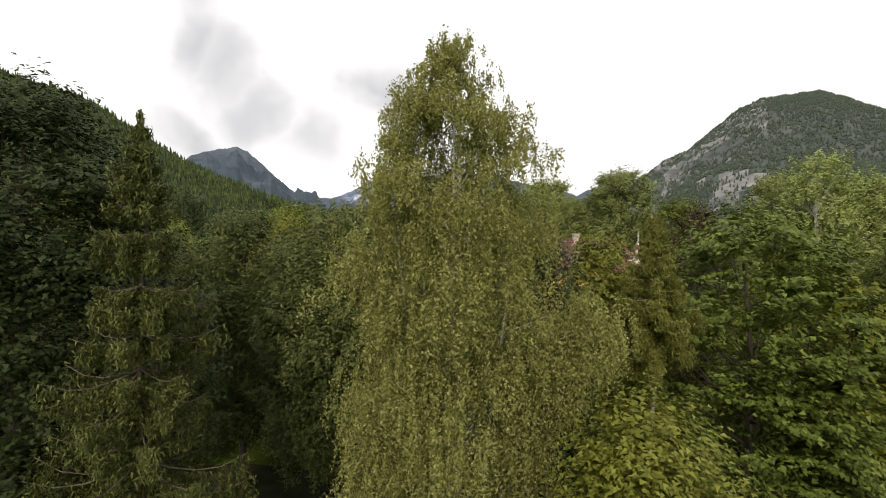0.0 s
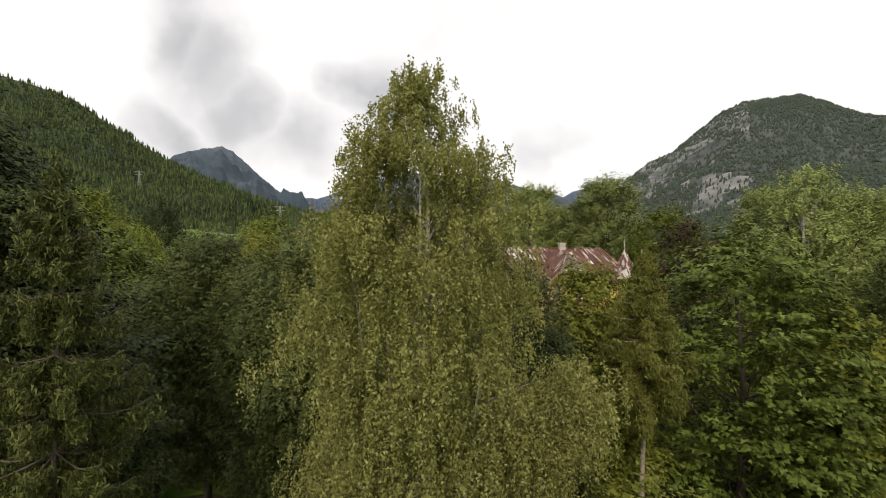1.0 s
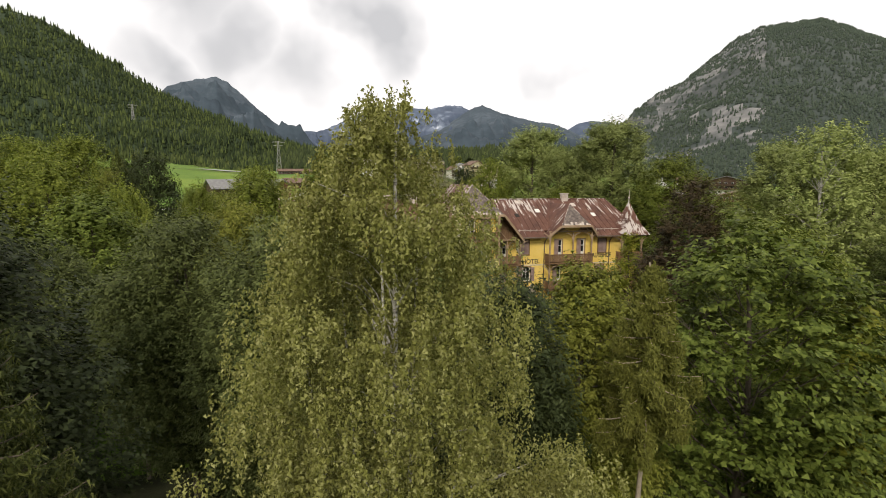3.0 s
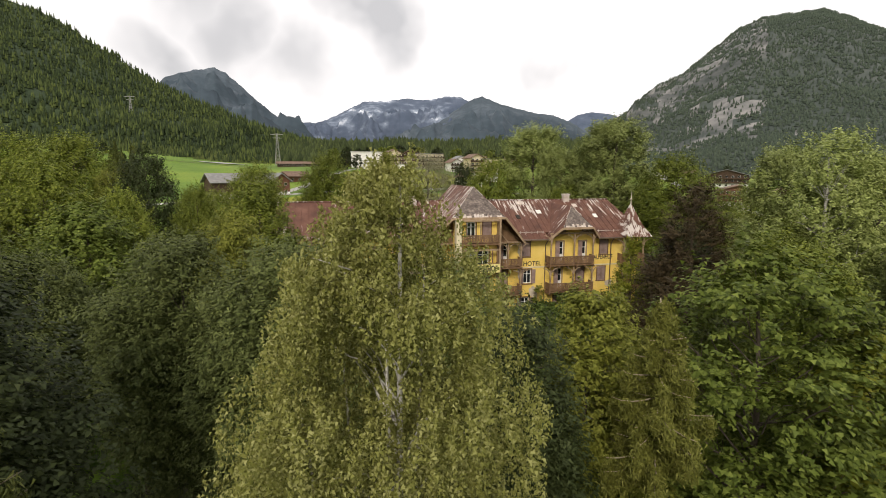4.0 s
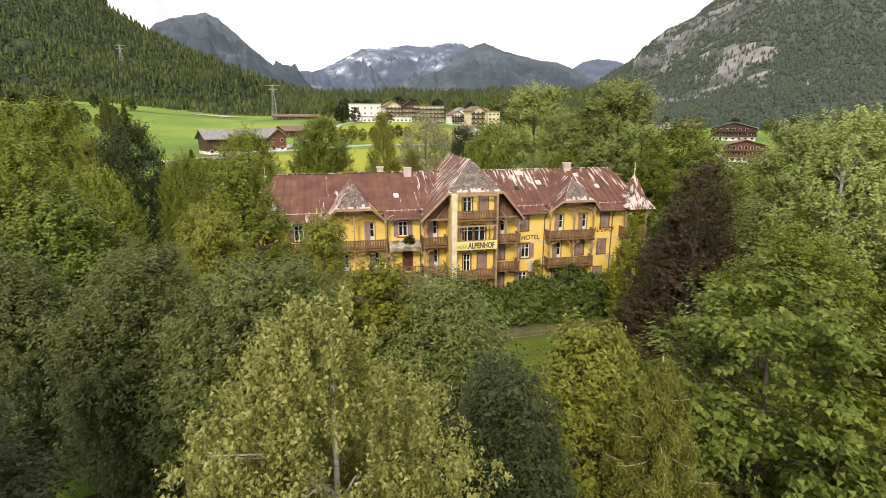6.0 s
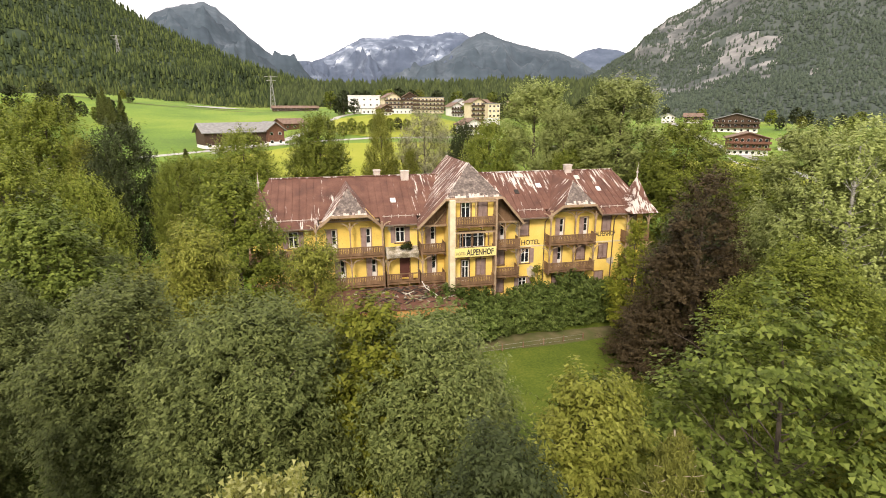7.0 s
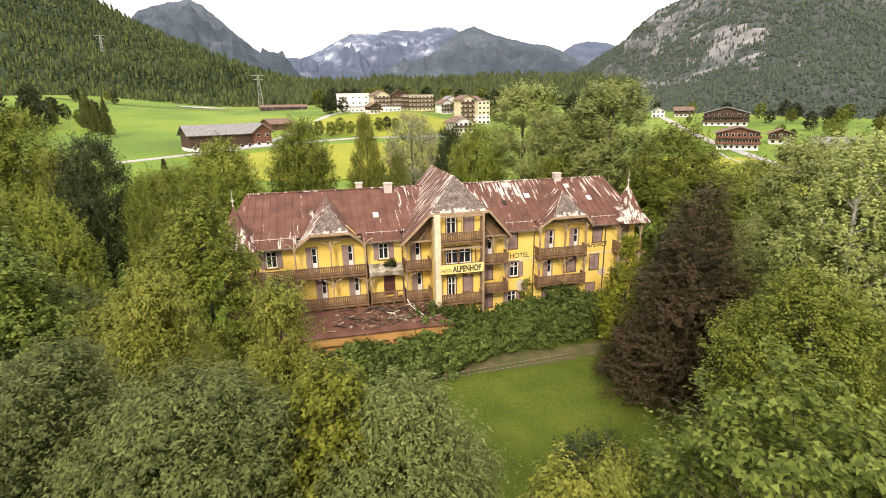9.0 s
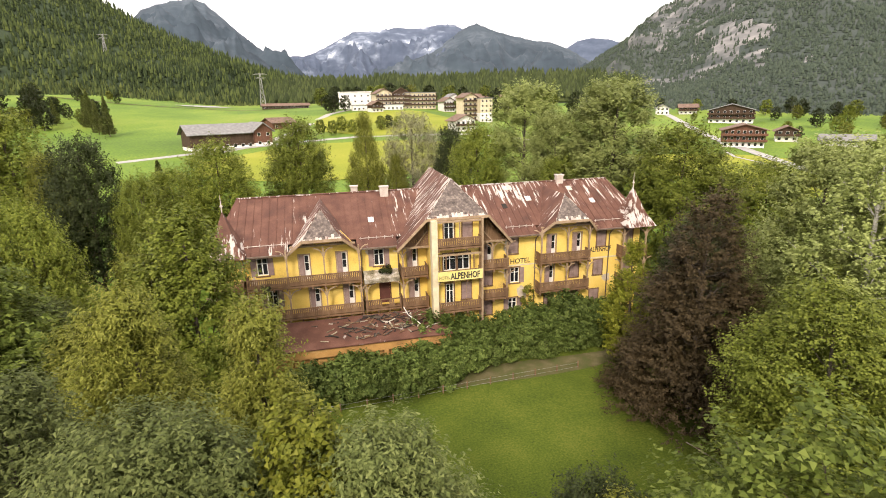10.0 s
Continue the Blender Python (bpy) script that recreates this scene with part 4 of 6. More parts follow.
MOSS = material("moss_and_lime", [(0.35, (0.06, 0.06, 0.025)), (0.5, (0.3, 0.26, 0.18)), (0.65, (0.66, 0.63, 0.55))], 1.2, 0.95, 0.4, 9)
GLASS = bpy.data.materials.new("window_glass")
GLASS.use_nodes = True
_g = GLASS.node_tree.nodes["Principled BSDF"]
_g.inputs["Base Color"].default_value = (0.03, 0.035, 0.04, 1)
_g.inputs["Roughness"].default_value = 0.08
_g.inputs["Transmission Weight"].default_value = 0.35


def rust_material(name, stretch, bare=0.6):
    """Painted sheet metal: red-brown paint, worn to pale zinc in streaks that run down the slope, with seams."""
    m = material(name, [(0.3, (0.058, 0.028, 0.019)), (0.5, (0.115, 0.05, 0.033)), (0.75, (0.19, 0.098, 0.066))], 0.7, 0.75, 0.15, 14, detail=9, fine=0.35)
    nt, L = m.node_tree, m.node_tree.links
    b = nt.nodes["Principled BSDF"]
    base = b.inputs["Base Color"].links[0].from_socket
    tc, mp, n = nt.nodes.new("ShaderNodeTexCoord"), nt.nodes.new("ShaderNodeMapping"), nt.nodes.new("ShaderNodeTexNoise")
    mp.inputs["Scale"].default_value = stretch
    n.inputs["Scale"].default_value, n.inputs["Detail"].default_value, n.inputs["Roughness"].default_value = 1.0, 7.0, 0.62
    L.new(tc.outputs["Object"], mp.inputs["Vector"])
    L.new(mp.outputs["Vector"], n.inputs["Vector"])
    big = nt.nodes.new("ShaderNodeTexNoise")
    big.inputs["Scale"].default_value, big.inputs["Detail"].default_value = 0.16, 2.0
    L.new(tc.outputs["Object"], big.inputs["Vector"])
    add = nt.nodes.new("ShaderNodeMath")
    add.operation = "MULTIPLY_ADD"
    add.inputs[1].default_value = 0.5
    L.new(big.outputs["Fac"], add.inputs[0])
    L.new(n.outputs["Fac"], add.inputs[2])
    r = nt.nodes.new("ShaderNodeValToRGB")
    ramp_set(r, [(bare + 0.19, (0, 0, 0)), (bare + 0.25, (1, 1, 1))])
    L.new(add.outputs["Value"], r.inputs["Fac"])
    mx = nt.nodes.new("ShaderNodeMix")
    mx.data_type = "RGBA"
    L.new(r.outputs["Color"], mx.inputs["Factor"])
    L.new(base, mx.inputs["A"])
    mx.inputs["B"].default_value = (0.5, 0.45, 0.4, 1)
    L.new(mx.outputs["Result"], b.inputs["Base Color"])
    return m


SLATE = material("weathered_shingle", [(0.34, (0.06, 0.048, 0.042)), (0.5, (0.13, 0.105, 0.09)), (0.66, (0.28, 0.23, 0.19))], 2.2, 0.85, 0.8, 5, detail=8, fine=0.5)
RUST = rust_material("rusted_roof_sheet", (3.6, 0.4, 0.4), 0.645)
RUST_LEFT = rust_material("painted_roof_sheet", (3.6, 0.4, 0.4), 0.705)
RUST_X = rust_material("rusted_gable_sheet", (0.45, 3.4, 0.45), 0.635)
RUST_BARE = rust_material("bare_zinc_sheet", (3.0, 0.7, 0.7), 0.58)

FY, EAVE, RIDGE_Y, RIDGE_Z = 60.0, 10.95, 66.5, 15.0
F1, F2, F3 = 4.75, 7.9, 11.0
hotel = tagged(new("hotel"), "derelict yellow alpine hotel with rusted red roofs and timber balconies", "hotel")


def wall_openings(name, x0, x1, z0, z1, y0, y1, holes, mat, label=""):
    """A wall from x0 to x1 with holes (x0, x1, z0, z1) right through it."""
    bm = bmesh.new()
    xs = sorted({x0, x1, *[h[0] for h in holes], *[h[1] for h in holes]})
    xs = [x for x in xs if x0 <= x <= x1]
    for a, b in zip(xs, xs[1:]):
        cut = sorted((h[2], h[3]) for h in holes if h[0] <= a + 1e-6 and h[1] >= b - 1e-6)
        z = z0
        for c, d in cut:
            if c > z:
                box(bm, a, y0, z, b, y1, c)
            z = d
        if z < z1:
            box(bm, a, y0, z, b, y1, z1)
    bmesh.ops.remove_doubles(bm, verts=bm.verts, dist=0.0005)
    return part(name, bm, mat, hotel, label)


def window(x, z0, z1, w, y, look_="glass", parent=None):
    """A casement in its opening: surround, white sashes with panes, and shutters, open beside it or closed over it."""
    bm = bmesh.new()
    for a, b, c, d in ((x - w / 2 - 0.11, x - w / 2, z0 - 0.08, z1 + 0.12), (x + w / 2, x + w / 2 + 0.11, z0 - 0.08, z1 + 0.12), (x - w / 2, x + w / 2, z1, z1 + 0.12), (x - w / 2 - 0.15, x + w / 2 + 0.15, z0 - 0.14, z0 - 0.02)):
        box(bm, a, y - 0.06, c, b, y + 0.02, d)
    root = part("window", bm, TIMBER if look_ != "pale" else PALE_TIMBER, hotel)
    if look_ == "closed":
        for s in (-1, 1):
            bm = bmesh.new()
            cx = x + s * w / 4
            box(bm, cx - w / 4 + 0.01, y - 0.05, z0 + 0.01, cx + w / 4 - 0.01, y, z1 - 0.01)
            k = 7
            for i in range(k):
                zz = z0 + 0.12 + (z1 - z0 - 0.24) * i / (k - 1)
                box(bm, cx - w / 4 + 0.06, y - 0.075, zz - 0.05, cx + w / 4 - 0.06, y - 0.052, zz + 0.04)
            part("shutter", bm, MAUVE, root)
        return
    bm = bmesh.new()
    t = 0.1
    box(bm, x - w / 2, y + 0.1, z0, x - w / 2 + t, y + 0.16, z1)
    box(bm, x + w / 2 - t, y + 0.1, z0, x + w / 2, y + 0.16, z1)
    box(bm, x - w / 2 + t, y + 0.1, z0, x + w / 2 - t, y + 0.16, z0 + t)
    box(bm, x - w / 2 + t, y + 0.1, z1 - t, x + w / 2 - t, y + 0.16, z1)
    box(bm, x - t / 2, y + 0.09, z0 + t, x + t / 2, y + 0.16, z1 - t)
    zt = z0 + (z1 - z0) * 0.68
    box(bm, x - w / 2 + t, y + 0.095, zt - 0.03, x - t / 2, y + 0.155, zt + 0.03)
    box(bm, x + t / 2, y + 0.095, zt - 0.03, x + w / 2 - t, y + 0.155, zt + 0.03)
    part("sash", bm, WHITE, root, "white-painted casement sashes")
    for s in (-1, 1):
        for za, zb in ((z0 + t, zt - 0.03), (zt + 0.03, z1 - t)):
            bm = bmesh.new()
            xa, xb = sorted((x + s * (t / 2), x + s * (w / 2 - t)))
            box(bm, xa, y + 0.12, za, xb, y + 0.128, zb)
            part("pane", bm, GLASS, root)
    if look_ == "pale":
        bm = bmesh.new()
        box(bm, x - w / 2 + 0.01, y - 0.04, z0, x - 0.01, y + 0.02, z1)
        part("shutter", bm, MAUVE, root)
        bm = bmesh.new()
        box(bm, x + t / 2, y + 0.08, z0 + 0.02, x + w / 2 - t, y + 0.118, z0 + (z1 - z0) * 0.36)
        part("door_panel", bm, WHITE, root)
    if look_ == "shutters":
        for s in (-1, 1):
            bm = bmesh.new()
            xa, xb = sorted((x + s * (w / 2 + 0.02), x + s * (w + 0.0)))
            box(bm, xa, y - 0.1, z0, xb, y - 0.062, z1)
            part("shutter", bm, MAUVE, root)


def balcony(x0, x1, y0, y1, z, posts=(), top=None, mat=None, broken=(), rail=0.95):
    """A timber balcony: boarded floor on joists, pierced board railing, posts up to the floor or eave above."""
    bm = bmesh.new()
    box(bm, x0, y0, z - 0.16, x1, y1, z)
    n = max(2, int((x1 - x0) / 1.1))
    for i in range(n + 1):
        x = x0 + 0.06 + (x1 - x0 - 0.12) * i / n
        box(bm, x - 0.06, y0 - 0.12, z - 0.34, x + 0.06, y1, z - 0.162)
    root = part("balcony", bm, TIMBER, hotel)
    bm = bmesh.new()
    box(bm, x0, y0 - 0.03, z + rail - 0.06, x1, y0 + 0.08, z + rail + 0.03)
    box(bm, x0, y0 - 0.01, z + 0.1, x1, y0 + 0.06, z + 0.18)
    m = max(3, int((x1 - x0) / 0.17))
    for i in range(m):
        xa = x0 + (x1 - x0) * i / m
        if any(a < xa < b for a, b in broken):
            continue
        box(bm, xa + 0.015, y0, z + 0.181, xa + (x1 - x0) / m - 0.015, y0 + 0.035, z + rail - 0.061)
    for xs in (x0, x1 - 0.06):
        k = max(2, int((y1 - y0) / 0.17))
        box(bm, xs, y0 + 0.081, z + rail - 0.06, xs + 0.06, y1, z + rail + 0.03)
        for i in range(k):
            ya = y0 + 0.082 + (y1 - y0 - 0.09) * i / k
            box(bm, xs + 0.01, ya + 0.015, z + 0.1, xs + 0.045, ya + (y1 - y0) / k - 0.015, z + rail - 0.061)
    part("railing", bm, mat or TIMBER, root)
    for px in posts:
        bm = bmesh.new()
        box(bm, px - 0.07, y0 + 0.09, z + 0.001, px + 0.07, y0 + 0.23, top)
        part("post", bm, PALE_TIMBER, root)
        for s in (-1, 1):
            bm = bmesh.new()
            last = None
            for i in range(5):
                a = math.pi / 2 * i / 4
                p = (px + s * (0.07 + 0.8 * (1 - math.cos(a))), y0 + 0.16, top - 0.85 + 0.8 * math.sin(a))
                if last:
                    beam(bm, last, p, 0.09)
                last = p
            part("brace", bm, PALE_TIMBER, root, "curved timber brace")
    return root


# walls with their openings
w2 = [(-0.35, "shutters"), (3.4, "pale"), (6.85, "pale"), (10.35, "shutters"), (13.6, "pale"), (21.3, "pale"), (24.05, "closed"), (28.3, "pale"), (31.2, "pale"), (34.0, "closed"), (37.2, "closed")]
w1 = [(0.25, "shutters"), (4.1, "pale"), (7.3, "pale"), (10.8, "door"), (13.7, "pale"), (21.3, "closed"), (24.3, "shutters"), (28.2, "pale"), (31.0, "closed"), (33.8, "closed"), (37.2, "closed")]
w0 = [(21.3, "closed"), (24.1, "shutters"), (28.2, "closed"), (31.0, "closed"), (33.5, "closed"), (37.2, "closed")]
holes, todo = [], []
for row, za, zb in ((w2, 8.82, 10.48), (w1, 5.62, 7.28), (w0, 2.4, 3.95)):
    for x, kind in row:
        z0 = za
        w = 1.0
        if kind in ("pale", "door"):
            z0, w = za - 0.72, 0.95
        holes.append((x - w / 2, x + w / 2, z0, zb))
        todo.append((x, z0, zb, w, kind))
wall_openings("wall", -4.2, 38.6, 0.0, EAVE, FY, FY + 0.45, holes, PLASTER, "stained yellow plaster front wall")
for x, z0, z1, w, kind in todo:
    if kind == "door":
        bm = bmesh.new()
        box(bm, x - w / 2, FY + 0.1, z0, x + w / 2, FY + 0.18, z1)
        box(bm, x - w / 2 - 0.1, FY - 0.05, z0, x - w / 2, FY + 0.05, z1 + 0.1)
        box(bm, x + w / 2, FY - 0.05, z0, x + w / 2 + 0.1, FY + 0.05, z1 + 0.1)
        part("door", bm, material("red_brown_door", [(0.3, (0.07, 0.025, 0.018)), (0.7, (0.13, 0.05, 0.035))], 2), hotel, "dark red-brown balcony door")
    else:
        window(x, z0, z1, w, FY, kind)
for nm, bx in (("wall", (-4.2, 73.0, 0, 38.6, 73.45, EAVE)), ("wall", (-4.2, FY + 0.45, 0, -3.75, 73.0, EAVE)), ("wall", (38.15, FY + 0.45, 0, 38.6, 73.0, EAVE))):
    bm = bmesh.new()
    box(bm, *bx)
    part(nm, bm, PLASTER, hotel)
# Floors and a partition, coloured near-black to stand for the rooms' shade.
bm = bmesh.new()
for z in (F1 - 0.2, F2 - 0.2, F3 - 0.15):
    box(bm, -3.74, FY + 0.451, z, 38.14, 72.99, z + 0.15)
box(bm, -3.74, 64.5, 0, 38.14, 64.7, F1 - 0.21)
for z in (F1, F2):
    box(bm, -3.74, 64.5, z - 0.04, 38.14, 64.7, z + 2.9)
part("interior_floor", bm, DARK, hotel, "floors and partition behind the windows, room shade in their colour")
bm = bmesh.new()
box(bm, -1.6, FY - 0.04, F2 - 0.45, 38.5, FY - 0.004, F2 - 0.3)
part("string_course", bm, CREAM, hotel)

# main roof, hipped at its ends
OV, RX0, RX1, EX0, EX1 = 59.1, -2.9, 37.9, -4.9, 39.4


def on_roof(x, u):
    return (x, OV + (RIDGE_Y - OV) * u, EAVE + (RIDGE_Z - EAVE) * u)


CUT = [(2.1, 8.3), (12.1, 22.9), (26.5, 32.9)]
bm = bmesh.new()
slab(bm, [(EX0, OV, EAVE), (CUT[0][0], OV, EAVE), on_roof(CUT[0][0], 1), (RX0, RIDGE_Y, RIDGE_Z)], 0.12)
root = part("roof", bm, RUST_LEFT, hotel, "rusted red sheet-metal roof with peeling paint")
for xa, xb, u in ((CUT[0][0], CUT[0][1], 0.155), (CUT[0][1], CUT[1][0], 0), (CUT[1][0], CUT[1][1], 0.155), (CUT[1][1], CUT[2][0], 0), (CUT[2][0], CUT[2][1], 0.155)):
    bm = bmesh.new()
    slab(bm, [on_roof(xa, u), on_roof(xb, u), on_roof(xb, 1), on_roof(xa, 1)], 0.12)
    part("roof_slope", bm, RUST_LEFT if xb < 13 else RUST, root)
bm = bmesh.new()
slab(bm, [(CUT[2][1], OV, EAVE), (EX1, OV, EAVE), (RX1, RIDGE_Y, RIDGE_Z), on_roof(CUT[2][1], 1)], 0.12)
part("roof_slope", bm, RUST, root)
bm = bmesh.new()
slab(bm, [(EX1, 73.9, EAVE), (EX0, 73.9, EAVE), (RX0, RIDGE_Y + 0.001, RIDGE_Z), (RX1, RIDGE_Y + 0.001, RIDGE_Z)], 0.12)
part("roof_slope", bm, RUST, root)
for ex, rx, o in ((EX0, RX0, 1), (EX1, RX1, -1)):
    bm = bmesh.new()
    pts = [(ex, 73.9, EAVE), (ex, OV, EAVE), (rx, RIDGE_Y, RIDGE_Z)]
    slab(bm, pts if o == 1 else pts[::-1], 0.12)
    part("roof_slope", bm, RUST_BARE, root)
bm = bmesh.new()
beam(bm, (RX0, RIDGE_Y, RIDGE_Z + 0.03), (RX1, RIDGE_Y, RIDGE_Z + 0.03), 0.3, 0.1)
part("ridge_cap", bm, RUST_BARE, root)
# standing seams down the front slope
for i in range(60):
    x = EX0 + 0.9 + (EX1 - EX0 - 1.8) * i / 59
    u = min(1.0, (x - EX0) / 2.0, (EX1 - x) / 1.5)
    bm = bmesh.new()
    lo = on_roof(x, 0.16 if any(a < x < b for a, b in CUT) else 0.008)
    beam(bm, (lo[0], lo[1], lo[2] + 0.02), (x, OV + (RIDGE_Y - OV) * u, EAVE + 0.02 + (RIDGE_Z - EAVE) * u), 0.035, 0.05)
    part("seam", bm, RUST_LEFT if x < 13 else RUST, root)
# snow guards above the eaves
for xa, xb in ((-2.6, 1.9), (8.6, 11.9), (23.2, 26.3), (33.1, 37.4)):
    a, b = on_roof(xa, 0.13), on_roof(xb, 0.13)
    bm = bmesh.new()
    beam(bm, (a[0], a[1], a[2] + 0.16), (b[0], b[1], b[2] + 0.16), 0.05)
    for i in range(5):
        x = xa + 0.15 + (xb - xa - 0.3) * i / 4
        beam(bm, (x, a[1] - 0.02, a[2] - 0.02), (x, a[1], a[2] + 0.3), 0.05)
    part("snow_guard", bm, CHIMNEY, root)
for xa, xb in ((EX0, CUT[0][0]), (CUT[0][1], CUT[1][0]), (CUT[1][1], CUT[2][0]), (CUT[2][1], EX1)):
    bm = bmesh.new()
    beam(bm, (xa, OV - 0.06, EAVE - 0.08), (xb, OV - 0.06, EAVE - 0.08), 0.14, 0.14)
    part("gutter", bm, IRON, root)


def gable(cx, half, apex_z, hip_half, hip_z, front, hip_back, back, eave_z, name, hipped=True, mat=RUST_X, board=True):
    """A cross gable with a clipped front: two slopes, a small front hip, timber verges and a boarded gable field."""
    root = None
    for s in (-1, 1):
        bm = bmesh.new()
        pts = [(cx + s * half, front + (1.2 if hipped else 0), eave_z), (cx + s * half, back, eave_z), (cx, back, apex_z), (cx, hip_back, apex_z), (cx + s * hip_half, front, hip_z)]
        pts[0] = (cx + s * half, front + 0.9, eave_z)
        slab(bm, pts if s > 0 else pts[::-1], 0.12)
        ob = part("roof" if root is None else "roof_slope", bm, mat, hotel if root is None else root)
        root = root or ob
    bm = bmesh.new()
    slab(bm, [(cx - hip_half, front, hip_z), (cx + hip_half, front, hip_z), (cx, hip_back, apex_z + 0.004)], 0.12)
    hip = part("roof_hip", bm, SLATE, root, "small clipped hip of grey-brown shingles")
    rg = np.random.default_rng(int(cx * 10))
    v = (Vector((cx, hip_back, apex_z)) - Vector((cx, front, hip_z))).normalized()
    nrm = Vector((0, -v.z, v.y)) * 0.02
    m = int(hip_half * 2 / 0.28)
    for i in range(m):
        xa = cx - hip_half + 0.06 + (hip_half * 2 - 0.12) * i / m
        xb = xa + (hip_half * 2 - 0.12) / m - 0.02
        edge = hip_half - max(abs(xa - cx), abs(xb - cx))
        h = min(rg.uniform(0.12, 0.5), edge / hip_half * (apex_z - hip_z) * 1.2 + 0.03)
        p0 = Vector((0, front, hip_z)) + nrm
        p1 = p0 + v * h
        bm = bmesh.new()
        slab(bm, [(xa, p0.y, p0.z), (xb, p0.y, p0.z), (xb, p1.y, p1.z), (xa, p1.y, p1.z)], 0.015)
        part("zinc_sheet", bm, rg.choice((CHIMNEY, CHIMNEY, SLATE, RUST_BARE)), hip)
    bm = bmesh.new()
    for s in (-1, 1):
        beam(bm, (cx + s * hip_half, front, hip_z + 0.03), (cx, hip_back, apex_z + 0.03), 0.06, 0.04)
    part("hip_cap", bm, RUST_BARE, hip)
    bm = bmesh.new()
    beam(bm, (cx - hip_half, front - 0.02, hip_z - 0.12), (cx + hip_half, front - 0.02, hip_z - 0.12), 0.1, 0.26)
    for s in (-1, 1):
        beam(bm, (cx + s * (hip_half + 0.03), front - 0.02, hip_z - 0.1), (cx + s * half, front + 0.85, eave_z - 0.1), 0.1, 0.24)
    part("verge_board", bm, PALE_TIMBER, root)
    if board:
        bm = bmesh.new()
        gy = front + 0.95
        n = int(2 * half / 0.22)
        for i in range(n):
            xa = -half + 0.35 + (2 * half - 0.7) * i / n
            xb = xa + (2 * half - 0.7) / n - 0.02
            xm = max(abs(xa), abs(xb))
            zt = eave_z + (half - xm) / half * (apex_z - eave_z) - 0.16
            zt = min(zt, hip_z - 0.2)
            zb = eave_z + 0.75
            if zt > zb + 0.05 and xm > hip_half * 0.62:
                b1 = bmesh.new()
                box(b1, cx + xa, gy, zb, cx + xb, gy + 0.06, zt)
                part("board", b1, TIMBER, root)
        bm.free()
        slope = (apex_z - eave_z) / half
        w0 = min(half - 0.3, half - (EAVE + 0.17 - eave_z) / slope)
        zt = hip_z + 0.3
        wt = max(0.05, half - (zt + 0.15 - eave_z) / slope)
        zw = eave_z + (half - w0) * slope - 0.15
        line = [(-w0, EAVE + 0.001), (w0, EAVE + 0.001), (w0, zw + 0.001), (wt, zt), (-wt, zt), (-w0, zw + 0.001)]
        bm = bmesh.new()
        fr = [bm.verts.new((cx + x, FY, z)) for x, z in line]
        bk = [bm.verts.new((cx + x, FY + 0.3, z)) for x, z in line]
        bm.faces.new(fr)
        bm.faces.new(bk[::-1])
        for i in range(6):
            bm.faces.new((fr[i - 1], bk[i - 1], bk[i], fr[i]))
        part("gable_wall", bm, PLASTER, root)
        bm = bmesh.new()
        beam(bm, (cx - half + 0.3, front + 0.9, eave_z + 0.66), (cx + half - 0.3, front + 0.9, eave_z + 0.66), 0.14, 0.16)
        for s in (-1, 1):
            beam(bm, (cx + s * hip_half * 0.35, front + 0.88, eave_z + 0.75), (cx + s * hip_half, front + 0.88, hip_z - 0.3), 0.1)
            beam(bm, (cx + s * half * 0.62, front + 0.88, eave_z + 0.7), (cx + s * half * 0.45, front + 0.88, eave_z + 2.0 * (apex_z - eave_z) / 6), 0.09)
        part("truss", bm, PALE_TIMBER, root)
    return root


gable(17.5, 5.6, 16.9, 2.9, 13.75, 57.0, 59.6, 69.5, 10.8, "centre", board=False)
gable(5.2, 3.25, 14.7, 1.75, 12.25, 58.3, 60.3, 66.0, 10.85, "left")
gable(29.7, 3.3, 14.6, 1.85, 12.3, 58.3, 60.3, 66.0, 10.85, "right", mat=RUST_X)

# the tower bay in the middle
TY, TX0, TX1 = 57.4, 15.0, 19.9
th = [(16.2, 17.2, 11.55, 13.25), (18.0, 18.9, 11.55, 13.25), (16.1, 18.7, 8.5, 10.2), (16.3, 17.1, 4.9, 7.2), (17.9, 18.8, 5.5, 7.2)]
wall_openings("tower_wall", TX0, TX1, 0.0, 13.8, TY, TY + 0.4, th, PLASTER, "yellow tower bay")
for x, z0, z1, w, k in ((16.7, 11.55, 13.25, 1.0, "glass"), (18.45, 11.55, 13.25, 0.9, "closed"), (16.75, 8.5, 10.2, 1.3, "glass"), (18.05, 8.5, 10.2, 1.3, "glass"), (16.7, 4.9, 7.2, 0.8, "glass"), (18.35, 5.5, 7.2, 0.9, "closed")):
    window(x, z0, z1, w, TY, k)
for x in (TX0, TX1 - 0.35):
    bm = bmesh.new()
    box(bm, x, TY + 0.4, 0, x + 0.35, FY, 13.8)
    part("tower_side", bm, PLASTER, hotel)
for x, w, pm in ((TX0 - 0.12, 0.55, CREAM), (TX1 - 0.3, 0.2, PALE_TIMBER)):
    bm = bmesh.new()
    box(bm, x, TY - 0.9, 0, x + w, TY - 0.001, 13.6)
    part("pier", bm, pm, hotel, "corner pier of the tower bay")
bm = bmesh.new()
for z in (10.2, 13.35):
    box(bm, TX0 + 0.44, TY - 0.85, z, TX1 - 0.31, TY - 0.65, z + 0.16)
box(bm, 17.5, TY - 0.8, F3 + 0.96, 17.6, TY - 0.7, 13.35)
part("tower_beam", bm, PALE_TIMBER, hotel)
balcony(TX0 + 0.44, TX1 - 0.31, TY - 0.95, TY - 0.001, F3, rail=0.9)
